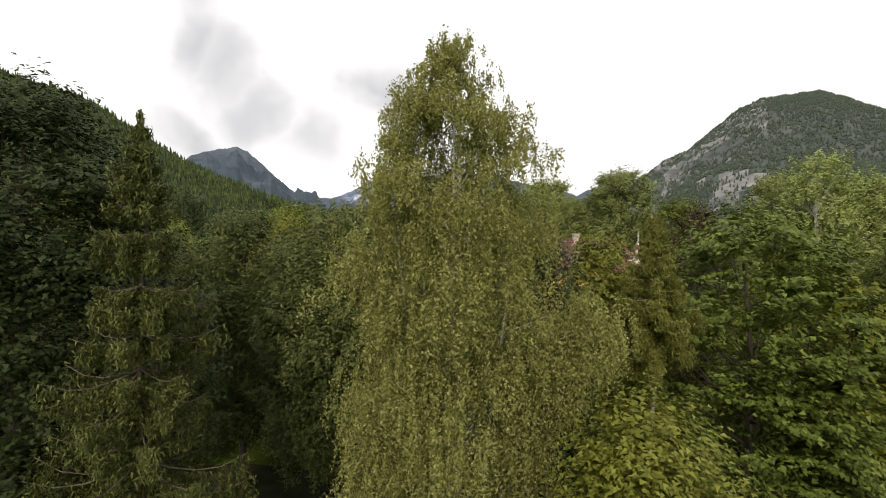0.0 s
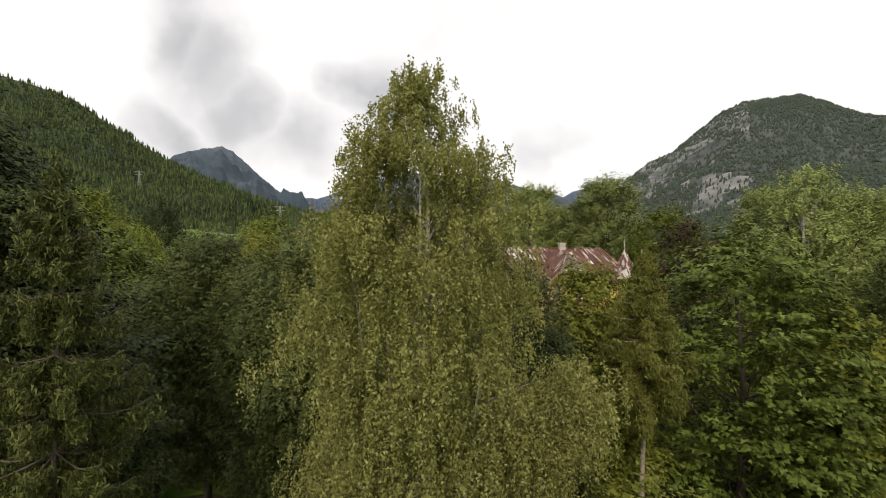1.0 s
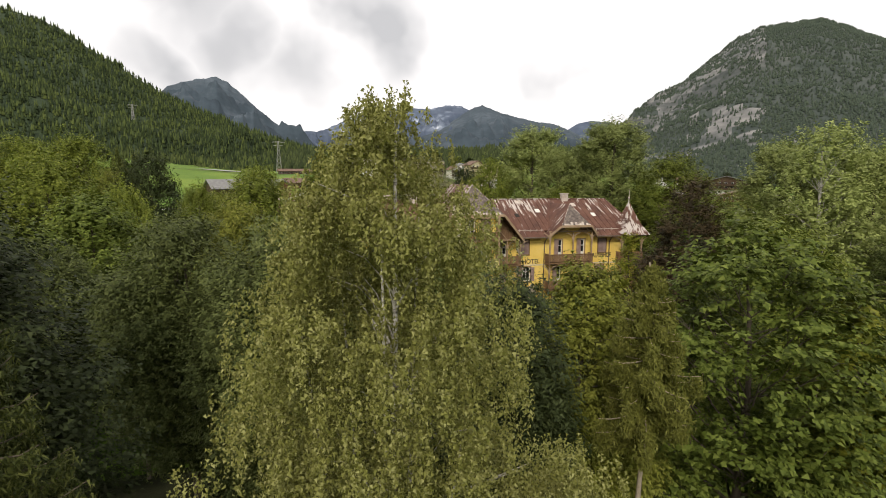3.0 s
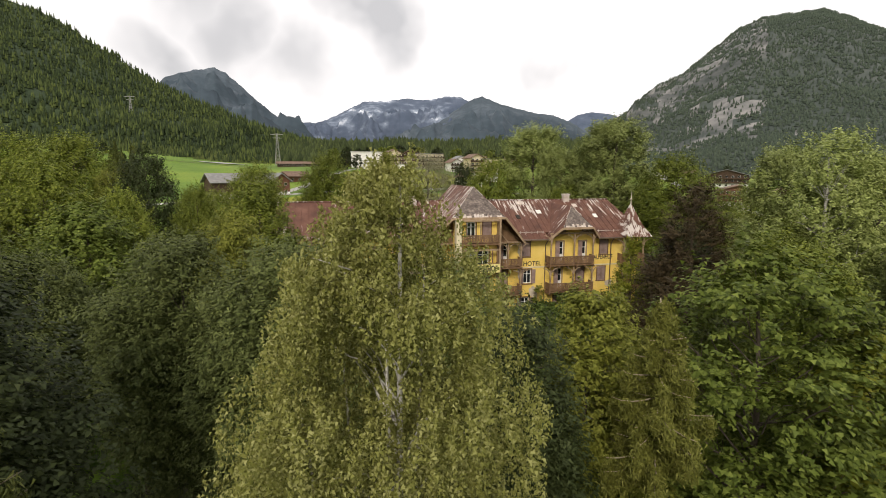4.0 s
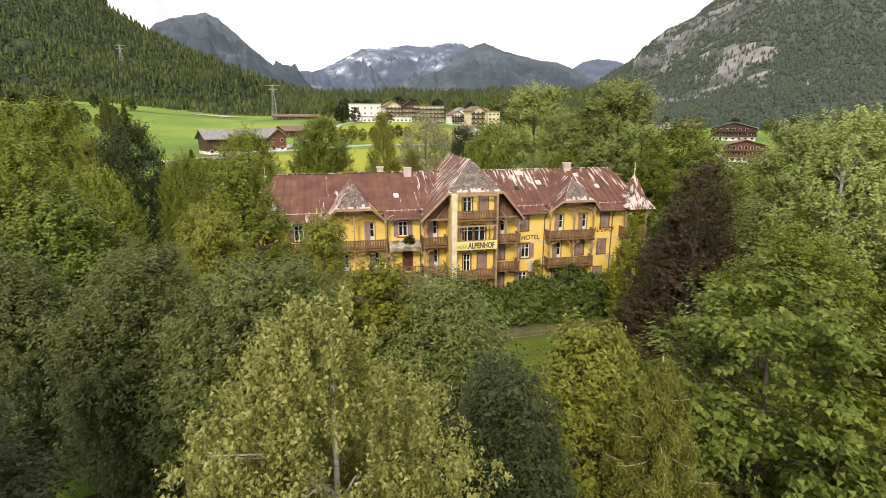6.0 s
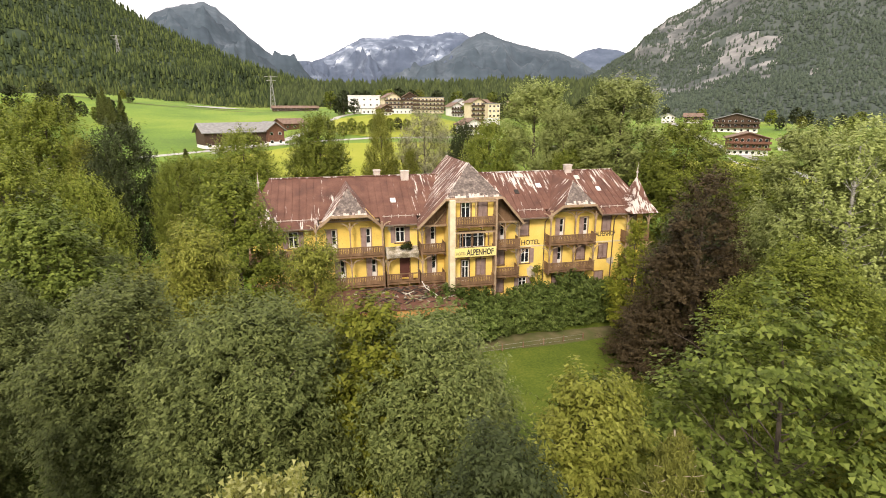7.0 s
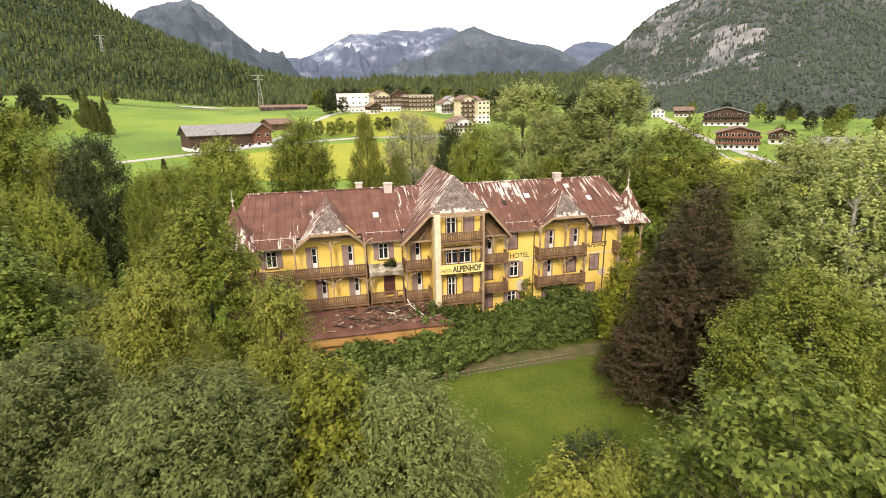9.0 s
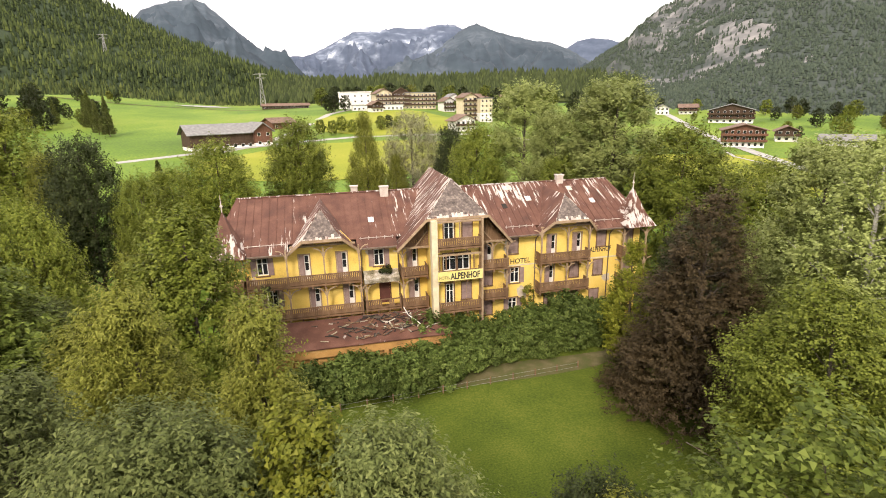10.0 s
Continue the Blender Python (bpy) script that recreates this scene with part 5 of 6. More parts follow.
balcony(TX0 + 0.44, TX1 - 0.31, TY - 0.95, TY - 0.001, F2, rail=0.9)
balcony(TX0 + 0.44, TX1 - 0.31, TY - 0.95, TY - 0.001, F1, rail=0.9)
for px in (TX0 + 0.6, TX1 - 0.45, 16.2, 18.9):
    bm = bmesh.new()
    box(bm, px - 0.05, TY - 0.8, F2 + 0.95, px + 0.05, TY - 0.7, 10.2)
    part("post", bm, TIMBER, hotel)
# boarded sides of the big gable, either side of the tower
for s, xa, xb in ((-1, 12.3, TX0 - 0.02), (1, TX1 + 0.02, 22.7)):
    n = 12
    for i in range(n):
        x0 = xa + (xb - xa) * i / n
        x1 = x0 + (xb - xa) / n - 0.02
        far_x = max(abs(x0 - 17.5), abs(x1 - 17.5))
        zt = 10.8 + (5.6 - far_x) / 5.6 * 6.1 - 0.2
        if zt > 10.95:
            bm = bmesh.new()
            box(bm, x0, 58.6, 10.7, x1, 58.66, zt)
            part("gable_board", bm, TIMBER, hotel)
    bm = bmesh.new()
    beam(bm, (xa, 58.5, 10.75), (xb, 58.5, 10.75), 0.14, 0.18)
    mid = (xa + xb) / 2
    beam(bm, (mid, 58.5, 10.8), (xb if s < 0 else xa, 58.5, 12.4), 0.1)
    part("truss", bm, PALE_TIMBER, hotel)
    bm = bmesh.new()
    slab(bm, [(xa + 0.05, 58.7, 10.7), (xb - 0.05, 58.7, 10.7), (xb - 0.05, 59.98, 10.7), (xa + 0.05, 59.98, 10.7)], 0.08)
    part("soffit", bm, TIMBER, hotel)
balcony(12.3, TX0 - 0.14, 58.5, FY - 0.001, F2, (12.45,), 10.6)
balcony(12.3, TX0 - 0.14, 58.5, FY - 0.001, F1, (12.45,), F2 - 0.35)
balcony(TX1 + 0.02, 23.1, 58.5, FY - 0.001, F2, (21.4, 22.95), 10.6)
balcony(TX1 + 0.02, 23.1, 58.5, FY - 0.001, F1, (22.95,), F2 - 0.35)

# balconies of the side gables and the long galleries
balcony(26.6, 32.2, 58.8, FY - 0.001, F2, (26.75, 29.65, 32.05), 11.4)
balcony(26.6, 32.2, 58.8, FY - 0.001, F1, (26.75, 29.65, 32.05), F2 - 0.35)
balcony(-1.7, 8.55, 58.7, FY - 0.001, F2, (1.9, 5.2, 8.4), 11.4)
balcony(-1.7, 8.55, 58.7, FY - 0.001, F1, (-1.5, 1.9, 5.2, 8.4), F2 - 0.35)
balcony(8.75, 12.2, 58.9, FY - 0.001, F1, (8.9,), F2 - 0.5, broken=((10.2, 10.9), (11.4, 11.9)))
balcony(35.9, 38.75, 58.7, FY - 0.001, F2, (36.0, 38.6), 10.7)
balcony(35.9, 38.75, 58.7, FY - 0.001, F1, (36.0, 38.6), F2 - 0.35)
balcony(-4.5, -1.9, 58.7, FY - 0.001, F2, (-4.35, -2.05), 10.7)
balcony(-4.5, -1.9, 58.7, FY - 0.001, F1, (-4.35, -2.05), F2 - 0.35)
bm = bmesh.new()
slab(bm, [(8.75, 58.6, F2 + 0.05), (12.1, 58.6, F2 + 0.05), (12.1, FY - 0.002, F2 + 0.5), (8.75, FY - 0.002, F2 + 0.5)], 0.5)
part("balcony", bm, MOSS, hotel, "lime-streaked overgrown balcony slab")

# corner turrets
for cx, cz in ((-3.2, 15.0), (37.6, 14.9)):
    bm = bmesh.new()
    c = [(cx - 1.7, 58.2, EAVE + 0.05), (cx + 1.7, 58.2, EAVE + 0.05), (cx + 1.7, 62.0, EAVE + 0.6), (cx - 1.7, 62.0, EAVE + 0.6)]
    mid = [(cx - 0.95, 59.2, EAVE + 1.35), (cx + 0.95, 59.2, EAVE + 1.35), (cx + 0.95, 61.3, EAVE + 1.4), (cx - 0.95, 61.3, EAVE + 1.4)]
    tip = (cx, 60.4, cz)
    lo, mi, t = [bm.verts.new(p) for p in c], [bm.verts.new(p) for p in mid], bm.verts.new(tip)
    for i in range(4):
        j = (i + 1) % 4
        bm.faces.new((lo[i], lo[j], mi[j], mi[i]))
        bm.faces.new((mi[i], mi[j], t))
    bm.faces.new(lo[::-1])
    tr = part("turret_roof", bm, RUST_BARE, hotel, "pointed turret roof of peeling sheet metal")
    V, F = tubes([[((cx, 60.4, cz - 0.1), 0.06), ((cx, 60.4, cz + 0.3), 0.05), ((cx, 60.4, cz + 0.38), 0.13), ((cx, 60.4, cz + 0.48), 0.13), ((cx, 60.4, cz + 0.55), 0.04), ((cx, 60.4, cz + 1.5), 0.012)]], 8)
    part_mesh("finial", mesh_np("finial", [tuple(v) for v in V], F, [CHIMNEY]), tr)

# chimneys, roof lights, pipes
for x, y, z, s in ((31.9, 66.3, 15.75, 0.8), (11.8, 65.9, 15.6, 0.85), (8.8, 67.3, 15.6, 0.7)):
    bm = bmesh.new()
    box(bm, x - s / 2, y - 0.3, 13.9, x + s / 2, y + 0.3, z - 0.12)
    box(bm, x - s / 2 - 0.08, y - 0.38, z - 0.12, x + s / 2 + 0.08, y + 0.38, z)
    part("chimney", bm, CHIMNEY, hotel, "short rendered chimney stack")


for x, u, w, mat in ((10.0, 0.42, 0.55, WHITE), (24.2, 0.5, 0.5, DARK), (27.2, 0.62, 0.6, WHITE), (34.4, 0.5, 0.5, WHITE), (25.4, 0.86, 1.1, CHIMNEY), (32.6, 0.78, 0.6, CHIMNEY)):
    a, b = Vector(on_roof(x, u)), Vector(on_roof(x, u + 0.085))
    bm = bmesh.new()
    up = Vector((0, -0.49, 0.87)) * 0.07
    slab(bm, [tuple(a + up + Vector((-w / 2, 0, 0))), tuple(a + up + Vector((w / 2, 0, 0))), tuple(b + up + Vector((w / 2, 0, 0))), tuple(b + up + Vector((-w / 2, 0, 0)))], 0.1)
    part("roof_light", bm, mat, hotel, "small roof hatch")
for x, z0 in ((34.9, 0.2), (26.45, 0.2), (8.65, 4.2), (12.2, 4.2), (-1.9, 0.2)):
    V, F = tubes([[((x, 59.2, EAVE - 0.15), 0.06), ((x, 59.85, EAVE - 0.8), 0.06), ((x, 59.88, z0), 0.06)]], 7)
    part_mesh("drainpipe", mesh_np("drainpipe", [tuple(v) for v in V], F, [IRON]), hotel)
V, F = tubes([[((12.3, 58.4, 4.9), 0.05), ((12.6, 57.6, 4.4), 0.05), ((13.4, 55.6, 4.25), 0.05)]], 7)
part_mesh("drainpipe", mesh_np("drainpipe", [tuple(v) for v in V], F, [WHITE]), hotel, "fallen pale drainpipe")

# the veranda with its collapsed roof
bm = bmesh.new()
slab(bm, [(0.2, 53.7, 3.85), (16.0, 53.7, 3.85), (15.2, 58.6, 4.45), (0.2, 58.6, 4.45)], 0.1)
RUST_PLAIN = rust_material("old_veranda_sheet", (1.2, 0.5, 0.5), 0.72)
vr = part("veranda_roof", bm, RUST_PLAIN, hotel, "rusted veranda roof strewn with rotten timber")
rng = np.random.default_rng(77)
for i in range(170):
    x, y = rng.normal(10.2, 2.6), rng.uniform(54.4, 58.3)
    x = min(14.8, max(1.0, x))
    z = 3.85 + (y - 53.7) / 4.9 * 0.6 + 0.06
    a, l = rng.uniform(0, 3.14), rng.uniform(0.3, 1.4)
    bm = bmesh.new()
    beam(bm, (x - math.cos(a) * l / 2, y - math.sin(a) * 0.3 * l, z), (x + math.cos(a) * l / 2, y + math.sin(a) * 0.3 * l, z + rng.uniform(0, 0.15)), rng.uniform(0.04, 0.16), 0.05)
    part("board", bm, (DARK, BARK, TIMBER, DARK, MOSS)[i % 5], vr)
bm = bmesh.new()
box(bm, 0.3, 53.9, 2.9, 15.9, 54.1, 3.72)
box(bm, 0.3, 53.9, 0, 15.9, 54.1, 0.9)
for x in (0.3, 3.4, 6.6, 9.8, 13.0, 15.5):
    box(bm, x, 53.88, 0.9, x + 0.4, 54.12, 2.9)
part("veranda_wall", bm, ORANGE, hotel, "ochre veranda front with boarded openings")
bm = bmesh.new()
box(bm, 0.35, 54.3, 0.5, 15.85, 54.36, 3.2)
part("veranda_boarding", bm, ORANGE, hotel)


def words(text, x, z, y, size, mat, parent, squeeze=1.0, bold=0.012):
    cu = bpy.data.curves.new("lettering", "FONT")
    cu.body, cu.size, cu.extrude, cu.offset = text, size, 0.008, bold * size
    tmp = bpy.data.objects.new("lettering", cu)
    me = bpy.data.meshes.new_from_object(tmp)
    bpy.data.objects.remove(tmp)
    me.materials.clear()
    me.materials.append(mat)
    ob = new("lettering", me)
    ob.parent = parent
    ob.matrix_basis = pose(x, y, z, 90, 0, 0) @ Matrix.Diagonal((squeeze, 1, 1, 1))
    return ob


bm = bmesh.new()
box(bm, TX0 + 0.35, TY - 1.08, F2 - 0.05, TX1 - 0.25, TY - 1.02, F2 + 0.88)
sg = part("sign", bm, SIGN, hotel, "faded yellow sign board with black letters")
words("ALPENHOF", 16.55, F2 + 0.12, TY - 1.1, 0.86, INK, sg, 0.66, 0.028)
words("HOTEL", 15.42, F2 + 0.18, TY - 1.1, 0.42, PALE_INK, sg, 0.8)
words("HOTEL", 23.75, 7.72, FY - 0.02, 0.75, INK, hotel, 0.95)
words("ALPENHOF", 32.75, 8.2, FY - 0.02, 0.78, INK, hotel, 0.64, 0.018)


def flake(x, z, rx, rz, seed, mat):
    """A patch of the wall where the yellow coat has come off: a thin ragged skin of lime."""
    bm = bmesh.new()
    n = 22
    ring = []
    for k in range(n):
        a = 2 * math.pi * k / n
        q = 0.72 + 0.5 * noise.noise((math.cos(a) * 1.6 + seed, math.sin(a) * 1.6, seed))
        ring.append((x + rx * q * math.cos(a), z + rz * q * math.sin(a)))
    f = [bm.verts.new((p[0], FY - 0.006, p[1])) for p in ring]
    g = [bm.verts.new((p[0], FY - 0.0005, p[1])) for p in ring]
    bm.faces.new(f)
    for k in range(n):
        bm.faces.new((f[k], g[k], g[(k + 1) % n], f[(k + 1) % n]))
    part("bare_plaster", bm, mat, hotel, "bare patch where yellow plaster came off")


LIME = material("bare_lime_plaster", [(0.3, (0.4, 0.33, 0.24)), (0.7, (0.66, 0.58, 0.45))], 2.0, 0.95, 0.3, 14)
flake(23.45, 9.6, 0.5, 1.2, 1.0, LIME)
flake(23.3, 7.4, 0.35, 1.6, 2.0, LIME)
flake(25.2, 4.5, 0.9, 1.1, 3.0, LIME)
flake(34.9, 5.2, 0.8, 0.5, 4.0, LIME)
flake(9.4, 10.3, 0.5, 0.4, 5.0, LIME)
flake(-1.2, 8.2, 0.4, 0.6, 6.0, LIME)
broadleaf("sapling", "thin sapling growing against the yellow wall", (25.6, 59.2, 0), 5.6, 0.8, 3.0, "olive", 91, lobes=6, clump_r=0.3, size=0.2, aspect=0.6, cover=0.9, r0=0.04, share=0.1)
broadleaf("balcony_weed", "weeds rooted on the broken balcony slab", (10.9, 59.2, 8.15), 0.75, 0.75, 0.02, "dark", 92, lobes=6, clump_r=0.18, size=0.14, aspect=0.6, cover=1.5, r0=0.02, category="plant")
broadleaf("balcony_weed", "weeds rooted on the balcony edge", (0.0, 58.9, 7.72), 0.55, 0.7, 0.02, "dark", 93, lobes=6, clump_r=0.18, size=0.14, aspect=0.6, cover=1.3, r0=0.02, category="plant")

# ---- valley: roads, barn, village, masts ----
DARK_WOOD = material("dark_larch_boards", [(0.3, (0.036, 0.022, 0.014)), (0.7, (0.085, 0.052, 0.032))], 1.0, 0.85, 0.2, 12)
RED_WOOD = material("red_brown_boards", [(0.3, (0.09, 0.04, 0.026)), (0.7, (0.17, 0.08, 0.05))], 1.0, 0.85, 0.2, 12)
GREY_ROOF = material("grey_shingle", [(0.3, (0.14, 0.14, 0.135)), (0.7, (0.26, 0.255, 0.245))], 0.8, 0.9, 0.3, 10)
BROWN_ROOF = material("brown_tile", [(0.3, (0.1, 0.06, 0.045)), (0.7, (0.22, 0.15, 0.11))], 0.8, 0.9, 0.3, 10)
STUCCO = material("white_stucco", [(0.3, (0.6, 0.58, 0.54)), (0.7, (0.78, 0.77, 0.73))], 0.4, 0.9, 0.05)
BEIGE = material("beige_stucco", [(0.3, (0.5, 0.42, 0.28)), (0.7, (0.66, 0.58, 0.42))], 0.4, 0.9, 0.05)
STEEL = material("galvanised_steel", [(0.3, (0.25, 0.25, 0.24)), (0.7, (0.4, 0.4, 0.38))], 2.0, 0.5, 0.0, metal=0.6)


def strip(name, label, pts, width, mat, lift=0.05):
    """A road laid over the ground along a line."""
    fine = []
    for (x0, y0), (x1, y1) in zip(pts, pts[1:]):
        n = max(2, int(math.hypot(x1 - x0, y1 - y0) / 6))
        fine += [(x0 + (x1 - x0) * i / n, y0 + (y1 - y0) * i / n) for i in range(n)]
    fine.append(pts[-1])
    bm = bmesh.new()
    prev = None
    for i, (x, y) in enumerate(fine):
        a, b = fine[max(i - 1, 0)], fine[min(i + 1, len(fine) - 1)]
        d = Vector((b[0] - a[0], b[1] - a[1], 0)).normalized()
        s = Vector((-d.y, d.x, 0)) * width / 2
        row = [bm.verts.new((x + s.x * k, y + s.y * k, ground_z(x + s.x * k, y + s.y * k) + lift)) for k in (-1, 0, 1)]
        if prev:
            for k in (0, 1):
                bm.faces.new((prev[k], row[k], row[k + 1], prev[k + 1]))
        prev = row
    return tagged(part(name, bm, mat), label, "road", kind="structure")


strip("road", "pale lane leading up to the village", [(-44.1, 236.6), (-22.9, 261.6), (-9.1, 305.0), (3.3, 377.4), (11.6, 411.0), (31.1, 446.1)], 5.5, ROAD)
strip("road", "pale valley road crossing the meadow", [(-72.3, 231.9), (-31.3, 254.0), (5.6, 268.4), (25.1, 271.5), (72.9, 257.3), (128.0, 233.1)], 6.0, ROAD, 0.07)
strip("road", "pale road in front of the chalets", [(283.3, 398.1), (237.5, 312.2), (194.6, 223.2), (182.8, 193.7), (167.4, 154.4), (152.9, 116.1)], 5.0, ROAD, 0.22)
strip("road", "narrow pale path through the meadow", [(174.6, 200.1), (165.7, 184.5), (164.1, 166.6), (154.2, 146.0)], 1.4, ROAD, 0.25)
strip("road", "narrow gravel path along the forest edge", [(-277.8, 574.4), (-169.5, 529.8), (-99.5, 526.9), (-40.4, 504.3)], 4.0, DIRT, 0.1)
patch("field", "yellowish mown field beside the lane", (45, 343, 45, 76, 0.12, 4.4), FIELD, 0.2)
patch("field", "yellowish mown field below the valley road", (14, 205, 52, 46, 0.12, 5.1), FIELD, 0.2)
patch("field", "yellowish mown field below the chalets", (146, 160, 40, 42, 0.15, 6.3), FIELD, 0.1)
patch("pavement", "pale gravel heap beside the meadow", (-105, 567, 26, 16, 0.5, 2.2), ROAD, 0.5)
patch("pavement", "rough dirt strip in front of the bushes", (19, 51.9, 18, 1.35, 0.5, 3.2), DIRT, 0.05)


def house(name, label, at, rot, W, D, floors, fh, pitch, ridge, base_mat, upper_mat, roof_mat, cols, balconies=True, stone=1, flat=False, category="house", group="", rail=None, low_windows=False):
    """A valley house: walls, roof with wide eaves, windows with panes, timber balconies on each upper floor. Its front looks along -y."""
    root = tagged(new(name), label, category, group)
    root.matrix_basis = pose(at[0], at[1], ground_z(at[0], at[1]) - 0.1, 0, 0, rot)
    Hh = floors * fh
    zs = stone * fh
    if zs > 0:
        bm = bmesh.new()
        box(bm, -W / 2, 0, 0, W / 2, D, zs)
        part("wall", bm, base_mat, root)
    if zs < Hh:
        bm = bmesh.new()
        box(bm, -W / 2 - 0.003, -0.003, zs + 0.001, W / 2 + 0.003, D + 0.003, Hh)
        part("upper_wall", bm, upper_mat, root)
    o = 1.3
    bm = bmesh.new()
    if flat:
        box(bm, -W / 2 - 0.6, -0.6, Hh + 0.002, W / 2 + 0.6, D + 0.6, Hh + 0.5)
    elif ridge == "x":
        rz = Hh + pitch
        k = pitch / (D / 2)
        slab(bm, [(-W / 2 - o, -o, Hh - o * k), (W / 2 + o, -o, Hh - o * k), (W / 2 + o, D / 2, rz), (-W / 2 - o, D / 2, rz)], 0.3)
        slab(bm, [(W / 2 + o, D + o, Hh - o * k), (-W / 2 - o, D + o, Hh - o * k), (-W / 2 - o, D / 2 + 0.002, rz), (W / 2 + o, D / 2 + 0.002, rz)], 0.3)
    else:
        rz = Hh + pitch
        k = pitch / (W / 2)
        slab(bm, [(-W / 2 - o, D + o, Hh - o * k), (-W / 2 - o, -o, Hh - o * k), (0, -o, rz), (0, D + o, rz)], 0.3)
        slab(bm, [(W / 2 + o, -o, Hh - o * k), (W / 2 + o, D + o, Hh - o * k), (0.002, D + o, rz), (0.002, -o, rz)], 0.3)
    part("roof", bm, roof_mat, root)
    if not flat:
        if ridge == "x":
            for x in (-W / 2, W / 2 - 0.3):
                bm = bmesh.new()
                v = [bm.verts.new(p) for p in ((x, 0, Hh), (x, D, Hh), (x, D / 2, Hh + pitch - 0.32), (x + 0.3, 0, Hh), (x + 0.3, D, Hh), (x + 0.3, D / 2, Hh + pitch - 0.32))]
                for f in ((0, 1, 2), (5, 4, 3), (0, 2, 5, 3), (1, 4, 5, 2), (0, 3, 4, 1)):
                    bm.faces.new([v[i] for i in f])
                part("gable", bm, upper_mat, root)
        else:
            for y in (0, D - 0.3):
                bm = bmesh.new()
                v = [bm.verts.new(p) for p in ((-W / 2, y, Hh), (W / 2, y, Hh), (0, y, Hh + pitch - 0.32), (-W / 2, y + 0.3, Hh), (W / 2, y + 0.3, Hh), (0, y + 0.3, Hh + pitch - 0.32))]
                for f in ((0, 1, 2), (5, 4, 3), (0, 2, 5, 3), (1, 4, 5, 2), (0, 3, 4, 1)):
                    bm.faces.new([v[i] for i in f])
                part("gable", bm, upper_mat, root)
    for fl in range(floors):
        z0 = fl * fh + 0.9
        for c in range(cols if not (low_windows and fl) else 0):
            x = -W / 2 + W * (c + 0.5) / cols
            w = min(1.3, W / cols * 0.45)
            bm = bmesh.new()
            box(bm, x - w / 2 - 0.07, -0.1, z0 - 0.07, x + w / 2 + 0.07, -0.006, z0 + 1.27)
            win = part("window", bm, WHITE, root)
            bm = bmesh.new()
            box(bm, x - w / 2, -0.13, z0, x + w / 2, -0.102, z0 + 1.2)
            part("pane", bm, GLASS, win)
        if balconies and fl > 0:
            bm = bmesh.new()
            box(bm, -W / 2 - 0.8, -1.3, fl * fh - 0.15, W / 2 + 0.8, -0.14, fl * fh)
            bal = part("balcony", bm, DARK_WOOD, root)
            bm = bmesh.new()
            box(bm, -W / 2 - 0.8, -1.32, fl * fh + 0.002, W / 2 + 0.8, -1.24, fl * fh + 0.95)
            part("railing", bm, rail or DARK_WOOD, bal)
            for c in range(cols + 1):
                x = -W / 2 + W * c / cols
                bm = bmesh.new()
                box(bm, x - 0.08, -1.22, fl * fh + 0.003, x + 0.08, -1.06, (fl + 1) * fh - 0.16)
                part("post", bm, DARK_WOOD, bal)
    return root


# the long barn and the red shed beside it
barn = house("barn", "long barn, dark boards over a white base, grey roof", (-35.3, 254.2), 26, 30, 15, 2, 3.7, 3.6, "x", STUCCO, DARK_WOOD, GREY_ROOF, 9, balconies=False, stone=0.4, low_windows=True, category="barn")
for z in (3.1, 5.6):
    bm = bmesh.new()
    box(bm, -14.9, 0.5, z, -13.6, 9, z + 0.15)
    bb = part("balcony", bm, DARK_WOOD, barn)
    bm = bmesh.new()
    box(bm, -14.95, 0.5, z + 0.152, -14.85, 9, z + 1.0)
    part("railing", bm, STUCCO, bb, "balcony railing with white flower boxes")
house("barn_wing", "brown gabled wing at the end of the long barn", (-20.4, 259.6), 26, 8, 15, 2, 3.7, 3.2, "y", STUCCO, RED_WOOD, GREY_ROOF, 2, balconies=False, stone=0.4, category="barn")
house("shed", "red-brown boarded shed beside the barn", (-15.7, 326.3), 40, 15, 10, 1, 4.0, 2.4, "x", RED_WOOD, RED_WOOD, BROWN_ROOF, 3, balconies=False, stone=0, category="shed")
house("shed", "small brown field hut in the meadow", (-81.9, 196.3), 15, 5, 4, 1, 2.4, 1.3, "x", STUCCO, DARK_WOOD, GREY_ROOF, 2, balconies=False, category="shed")
house("stable", "long low brown stable at the forest edge", (-25.5, 523.6), 10, 42, 8, 1, 3.5, 1.8, "x", DARK_WOOD, DARK_WOOD, BROWN_ROOF, 14, balconies=False, stone=0, category="stable")
# the village hotels
VG = "village houses"
house("village_hotel", "beige gabled hotel with brown balconies", (56.5, 436), 8, 13, 16, 4, 3.2, 3.4, "y", BEIGE, BEIGE, BROWN_ROOF, 4, stone=4, group=VG, category="hotel")
house("village_hotel", "beige gabled hotel wing with brown balconies", (71.0, 439), -4, 13, 16, 4, 3.2, 3.8, "y", BEIGE, DARK_WOOD, BROWN_ROOF, 4, stone=3, group=VG, category="hotel")
house("village_house", "small white house before the hotels", (47.5, 405), 18, 9, 9, 2, 3.0, 2.4, "y", STUCCO, DARK_WOOD, BROWN_ROOF, 3, group=VG)
house("village_house", "white gabled house among the hotels", (108, 425), 14, 10, 11, 3, 3.0, 2.8, "y", STUCCO, STUCCO, BROWN_ROOF, 4, group=VG)
house("village_house", "brown timber house behind the hotels", (126, 418), -6, 12, 11, 3, 3.0, 2.8, "x", STUCCO, RED_WOOD, BROWN_ROOF, 4, group=VG)
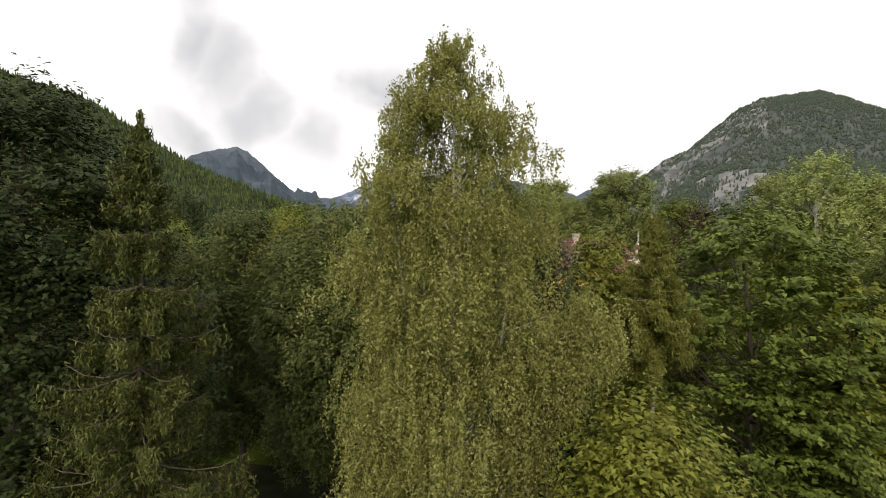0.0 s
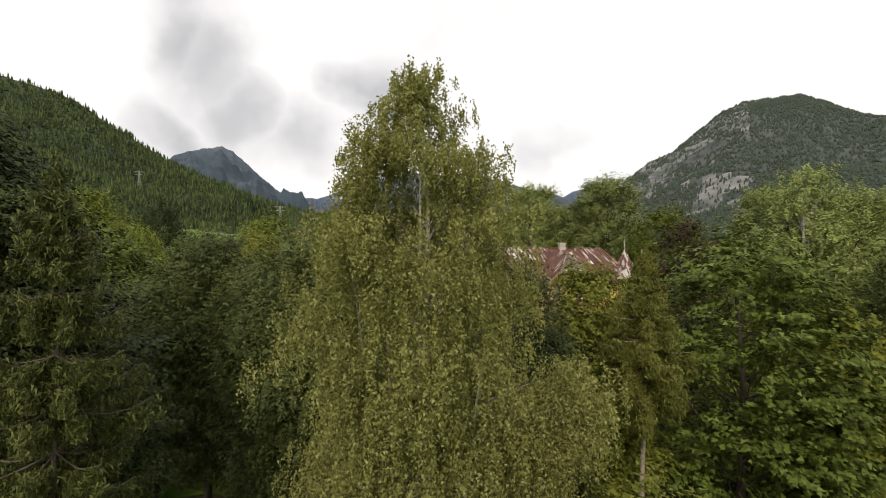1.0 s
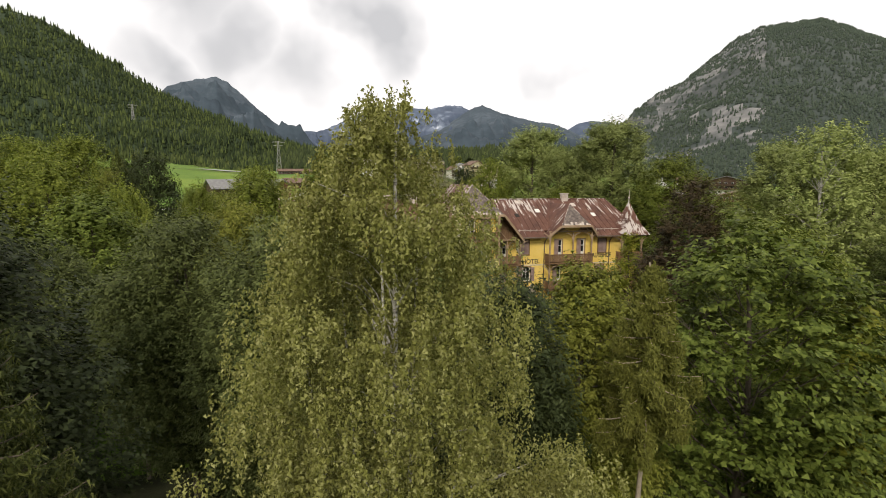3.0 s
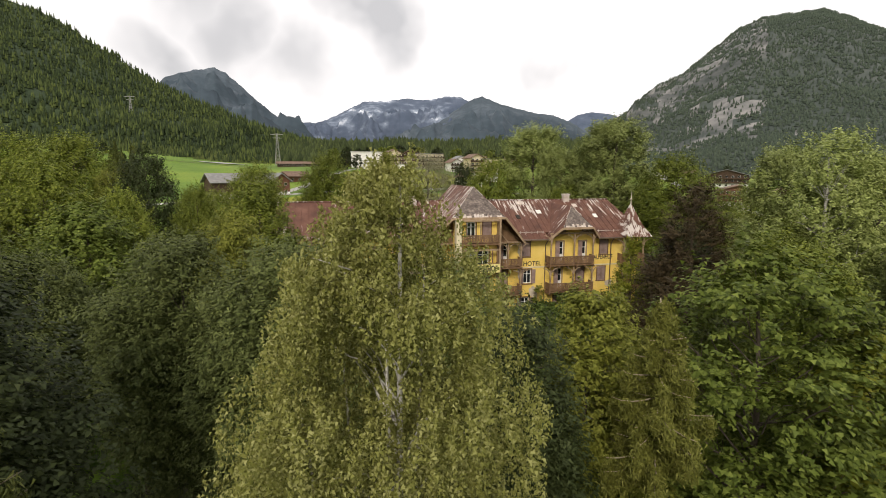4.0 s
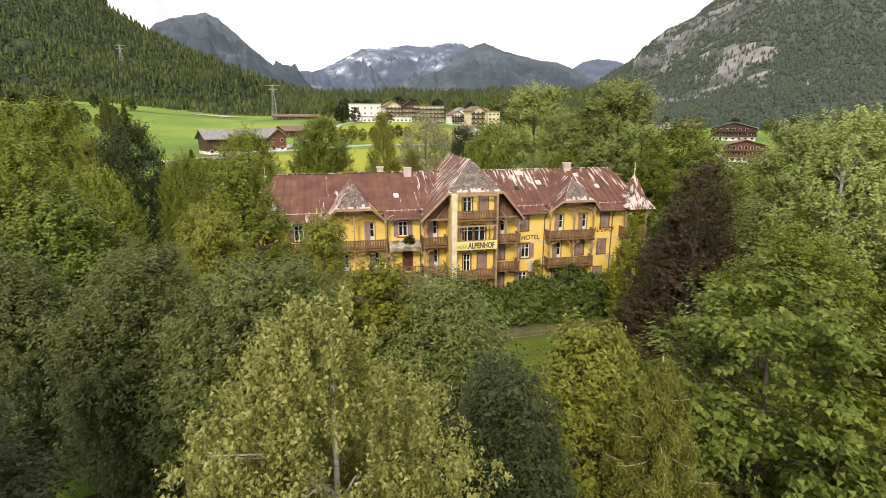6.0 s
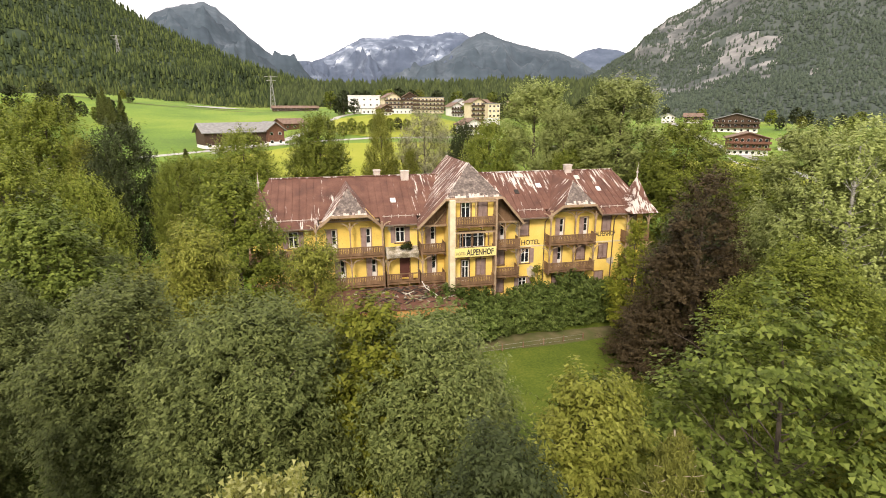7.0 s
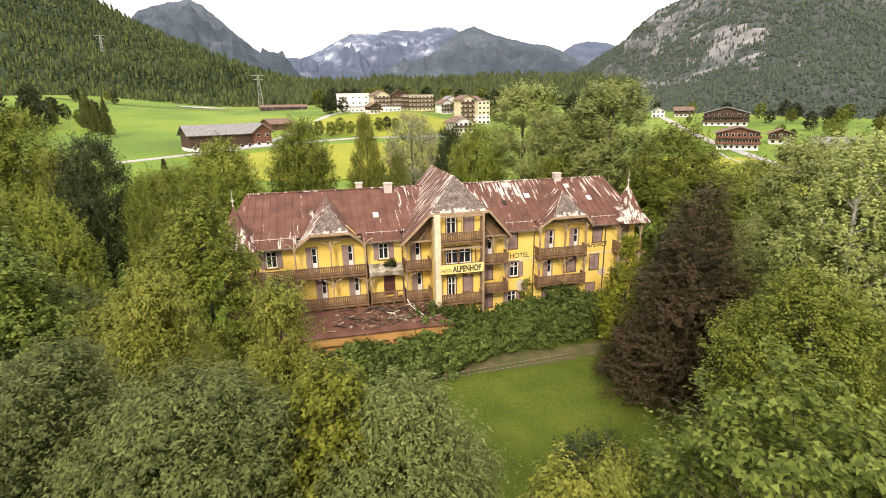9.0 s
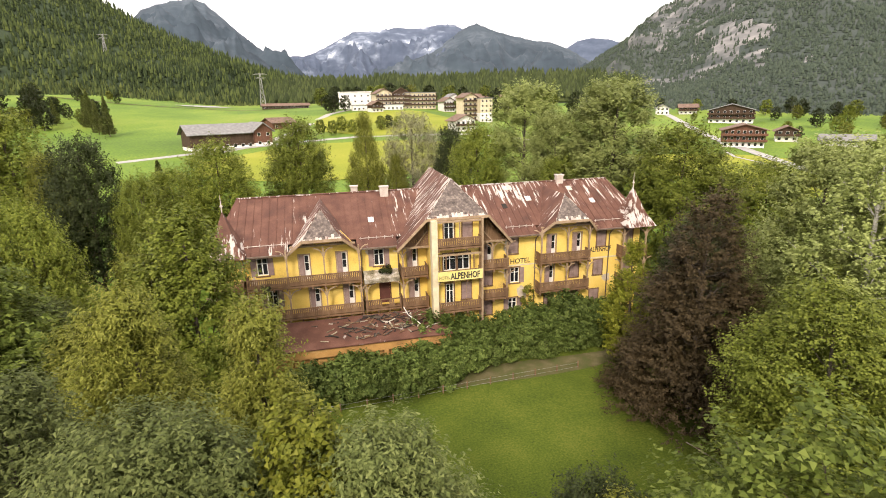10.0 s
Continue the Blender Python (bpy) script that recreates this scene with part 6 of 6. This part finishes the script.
house("village_hotel", "wide beige hotel wing with a flat pale roof", (86.8, 438.6), 3, 26, 14, 4, 3.2, 1.0, "x", BEIGE, BEIGE, GREY_ROOF, 8, stone=4, flat=True, group=VG, category="hotel")
house("village_hall", "white modern building with a dark window band", (34.5, 455.9), -4, 27, 20, 3, 4.4, 2.0, "x", STUCCO, STUCCO, STUCCO, 5, balconies=False, stone=3, flat=True, group=VG, category="building")
house("village_hotel", "low white terrace block below the hotel", (50.2, 425.2), 3, 40, 9, 1, 4.0, 1.0, "x", STUCCO, STUCCO, GREY_ROOF, 12, balconies=False, flat=True, group=VG, category="building")
house("village_house", "white house with a grey gabled roof", (120.7, 457.2), 6, 18, 14, 3, 3.2, 5.0, "y", STUCCO, STUCCO, GREY_ROOF, 5, group=VG)
house("village_house", "reddish hotel block with timber balconies", (132.8, 436.7), 8, 15, 14, 4, 3.1, 3.5, "x", BEIGE, RED_WOOD, BROWN_ROOF, 5, stone=1, group=VG, category="hotel")
house("village_hotel", "cream corner hotel with towers and balconies", (104.0, 349.9), 10, 10, 12, 5, 3.1, 2.6, "y", BEIGE, BEIGE, BROWN_ROOF, 3, stone=5, group=VG, category="hotel")
house("village_hotel", "cream flat-roofed hotel tower", (113.8, 345.5), 10, 9, 12, 5, 3.1, 1.0, "x", STUCCO, BEIGE, GREY_ROOF, 3, stone=2, flat=True, balconies=False, group=VG, category="hotel")
house("village_house", "small white house with brown gables below the hotel", (77.9, 269.1), 12, 11, 10, 2, 3.0, 2.6, "y", STUCCO, STUCCO, BROWN_ROOF, 4, group=VG)
house("village_house", "white house far up the valley", (146.2, 466.1), 10, 20, 12, 3, 3.2, 3.5, "x", STUCCO, STUCCO, BROWN_ROOF, 6, balconies=False, group=VG)
house("village_house", "white house among the valley trees", (178.6, 474.7), 14, 16, 12, 3, 3.2, 3.5, "x", STUCCO, DARK_WOOD, BROWN_ROOF, 5, balconies=False, group=VG)
# chalets on the other side
CG = "chalets by the road"
house("chalet", "brown timber chalet with rows of balconies", (188.8, 205.5), -38, 16.5, 14, 3, 2.7, 2.4, "y", STUCCO, RED_WOOD, BROWN_ROOF, 7, group=CG, category="chalet", rail=RED_WOOD)
house("chalet", "large grey-roofed guest house with dark balconies", (256.6, 289.4), -42, 25, 18, 3, 2.8, 3.6, "y", STUCCO, DARK_WOOD, GREY_ROOF, 7, group=CG, category="chalet")
house("chalet", "small white and brown chalet", (220.2, 213.0), -42, 9, 9, 2, 2.8, 2.0, "y", STUCCO, DARK_WOOD, BROWN_ROOF, 3, group=CG, category="chalet")
house("chalet", "white house with a brown roof at the meadow's end", (275.3, 352.5), -34, 12, 10, 2, 2.8, 2.2, "x", STUCCO, DARK_WOOD, BROWN_ROOF, 4, group=CG, category="chalet")
house("chalet", "small white house beyond the meadow", (259.7, 361.2), -32, 9, 9, 2, 2.8, 2.2, "y", STUCCO, STUCCO, GREY_ROOF, 3, balconies=False, group=CG, category="chalet")
house("shed", "long grey-roofed shed beside the trees", (228.2, 190.7), -48, 18, 8, 1, 3.2, 2.0, "x", STUCCO, DARK_WOOD, GREY_ROOF, 4, balconies=False, group=CG, category="shed")


def mast(at, z, H, label):
    """A lattice mast: four legs drawn together, braces, and two arms."""
    root = tagged(new("power_mast"), label, "mast")
    root.matrix_basis = pose(at[0], at[1], z)
    w0, w1 = H * 0.09, H * 0.012

    def leg(i, u):
        w = w0 + (w1 - w0) * u ** 0.8
        return ((1, 1), (-1, 1), (-1, -1), (1, -1))[i][0] * w, ((1, 1), (-1, 1), (-1, -1), (1, -1))[i][1] * w, H * u
    t = H * 0.005
    for i in range(4):
        bm = bmesh.new()
        for k in range(8):
            beam(bm, leg(i, k / 8), leg(i, (k + 1) / 8), t * 1.5)
        part("leg", bm, STEEL, root)
        bm = bmesh.new()
        for k in range(8):
            beam(bm, leg(i, k / 8), leg((i + 1) % 4, (k + 1) / 8), t)
            beam(bm, leg((i + 1) % 4, k / 8), leg(i, (k + 1) / 8), t)
        part("brace", bm, STEEL, root)
    for u, s in ((0.97, 0.2), (0.86, 0.14)):
        bm = bmesh.new()
        beam(bm, (-H * s, 0, H * u), (H * s, 0, H * u), t * 1.8)
        beam(bm, (-H * s, 0, H * u), (0, 0, H * (u + 0.03)), t)
        beam(bm, (H * s, 0, H * u), (0, 0, H * (u + 0.03)), t)
        part("arm", bm, STEEL, root)
    return root


mast((-50, 565), ground_z(-50, 565), 33, "grey lattice power mast at the meadow's edge")
mast((-285, 863), 90, 38, "grey lattice power mast above the forest")

# trees along the roads and at the forest's foot
for i, (kind, x, y, s) in enumerate([("green", 5, 290, 0.5), ("green", 16, 294, 0.55), ("green", 27, 291, 0.5), ("green", 37, 293, 0.5), ("green", 46, 293, 0.45), ("dark", 16, 422, 0.9), ("dark", 25, 433, 0.8), ("spruce", -127, 359, 1.5), ("spruce", -107, 327, 1.35), ("spruce", -116, 338, 1.2), ("dark", -152, 359, 1.1), ("dark", -168, 382, 1.2), ("dark", -136, 389, 1), ("dark", -189, 431, 1.3), ("dark", -212, 482, 1.2), ("green", -197, 361, 1.3), ("green", -225, 412, 1.4), ("olive", -179, 311, 1.5), ("olive", -208, 342, 1.6), ("green", -150, 289, 1.2), ("green", 156, 416, 1.4), ("dark", 135, 397, 1.3), ("green", 175, 395, 1.4), ("dark", 194, 374, 1.3), ("green", 116, 417, 1), ("dark", 78, 469, 1.2), ("dark", 103, 478, 1.3), ("green", 248, 312, 0.36), ("green", 273, 291, 0.42), ("dark", 291, 290, 0.6), ("dark", 232, 218, 0.42), ("green", 240, 232, 0.48), ("olive", 247, 207, 0.66), ("green", 213, 238, 0.36), ("dark", 279, 250, 0.72), ("green", 194, 144, 1.1), ("green", 179, 115, 1.2), ("olive", 205, 164, 0.6), ("poplar", 132, 92, 0.8), ("poplar", 113, 86, 0.85), ("green", 95, 72, 1.1), ("poplar", 80, 59, 0.9), ("green", 58, 470, 1.2), ("dark", 39, 491, 1.2),
    ("green", 11, 283, 0.5), ("green", 21, 289, 0.45), ("dark", 42, 299, 0.5),
    ("dark", 20, 522, 1.3), ("green", 54, 510, 1.2), ("dark", 72, 519, 1.4), ("olive", 90, 510, 1.5), ("dark", 110, 518, 1.3), ("green", 128, 505, 1.4), ("dark", 144, 512, 1.4), ("green", 162, 500, 1.4), ("dark", 178, 507, 1.3), ("olive", 195, 494, 1.6), ("dark", 212, 498, 0.78), ("green", 227, 483, 0.84), ("dark", 245, 472, 0.84), ("green", 262, 461, 0.78), ("dark", 33, 531, 1.2), ("green", 7, 542, 1.2),
    ("dark", -168, 356, 0.8), ("olive", -161, 365, 0.9), ("dark", -174, 425, 0.9), ("green", -143, 387, 0.6), ("dark", -195, 451, 1.1), ("olive", -182, 391, 0.8), ("dark", -209, 429, 1.2), ("olive", -188, 461, 0.8), ("dark", -160, 410, 0.7), ("green", -225, 510, 1), ("dark", -200, 531, 0.8), ("olive", -182, 552, 0.7), ("dark", -169, 530, 0.6), ("spruce", -154, 379, 1), ("spruce", -134, 371, 1.2),
    ("green", 312, 319, 0.72), ("dark", 329, 306, 0.78), ("olive", 307, 289, 0.72), ("dark", 320, 274, 0.78), ("green", 309, 257, 0.72), ("dark", 314, 237, 0.72), ("olive", 298, 226, 0.72), ("green", 303, 207, 0.72), ("dark", 292, 190, 0.72), ("green", 270, 231, 0.54), ("olive", 262, 191, 0.6), ("dark", 303, 341, 0.72), ("green", 290, 362, 0.66), ("dark", 273, 383, 0.72), ("green", 255, 391, 0.66), ("dark", 342, 327, 0.78), ("green", 340, 278, 0.78), ("dark", 335, 250, 0.78), ("olive", 326, 220, 0.78), ("dark", 316, 194, 0.78)]):
    s /= FAR_HEIGHT.get(kind, 1.0)
    copy_thing(FAR.get(kind, KIND[kind]), pose(x, y, ground_z(x, y) - 0.1, 0, 0, i * 41 % 360) @ Matrix.Diagonal((s, s, s, 1)))


def fence(x0, y0, x1, y1, n):
    root = tagged(new("fence"), "low weathered post and wire fence at the lawn's edge", "fence")
    for i in range(n + 1):
        x, y = x0 + (x1 - x0) * i / n, y0 + (y1 - y0) * i / n
        bm = bmesh.new()
        box(bm, x - 0.05, y - 0.05, -0.02, x + 0.05, y + 0.05, 0.95)
        part("post", bm, TIMBER, root)
    for z in (0.45, 0.85):
        V, F = tubes([[((x0, y0 - 0.06, z), 0.009), ((x1, y1 - 0.06, z), 0.009)]], 5)
        part_mesh("wire", mesh_np("wire", [tuple(v) for v in V], F, [STEEL]), root)


fence(3.5, 49.4, 27.0, 50.8, 11)
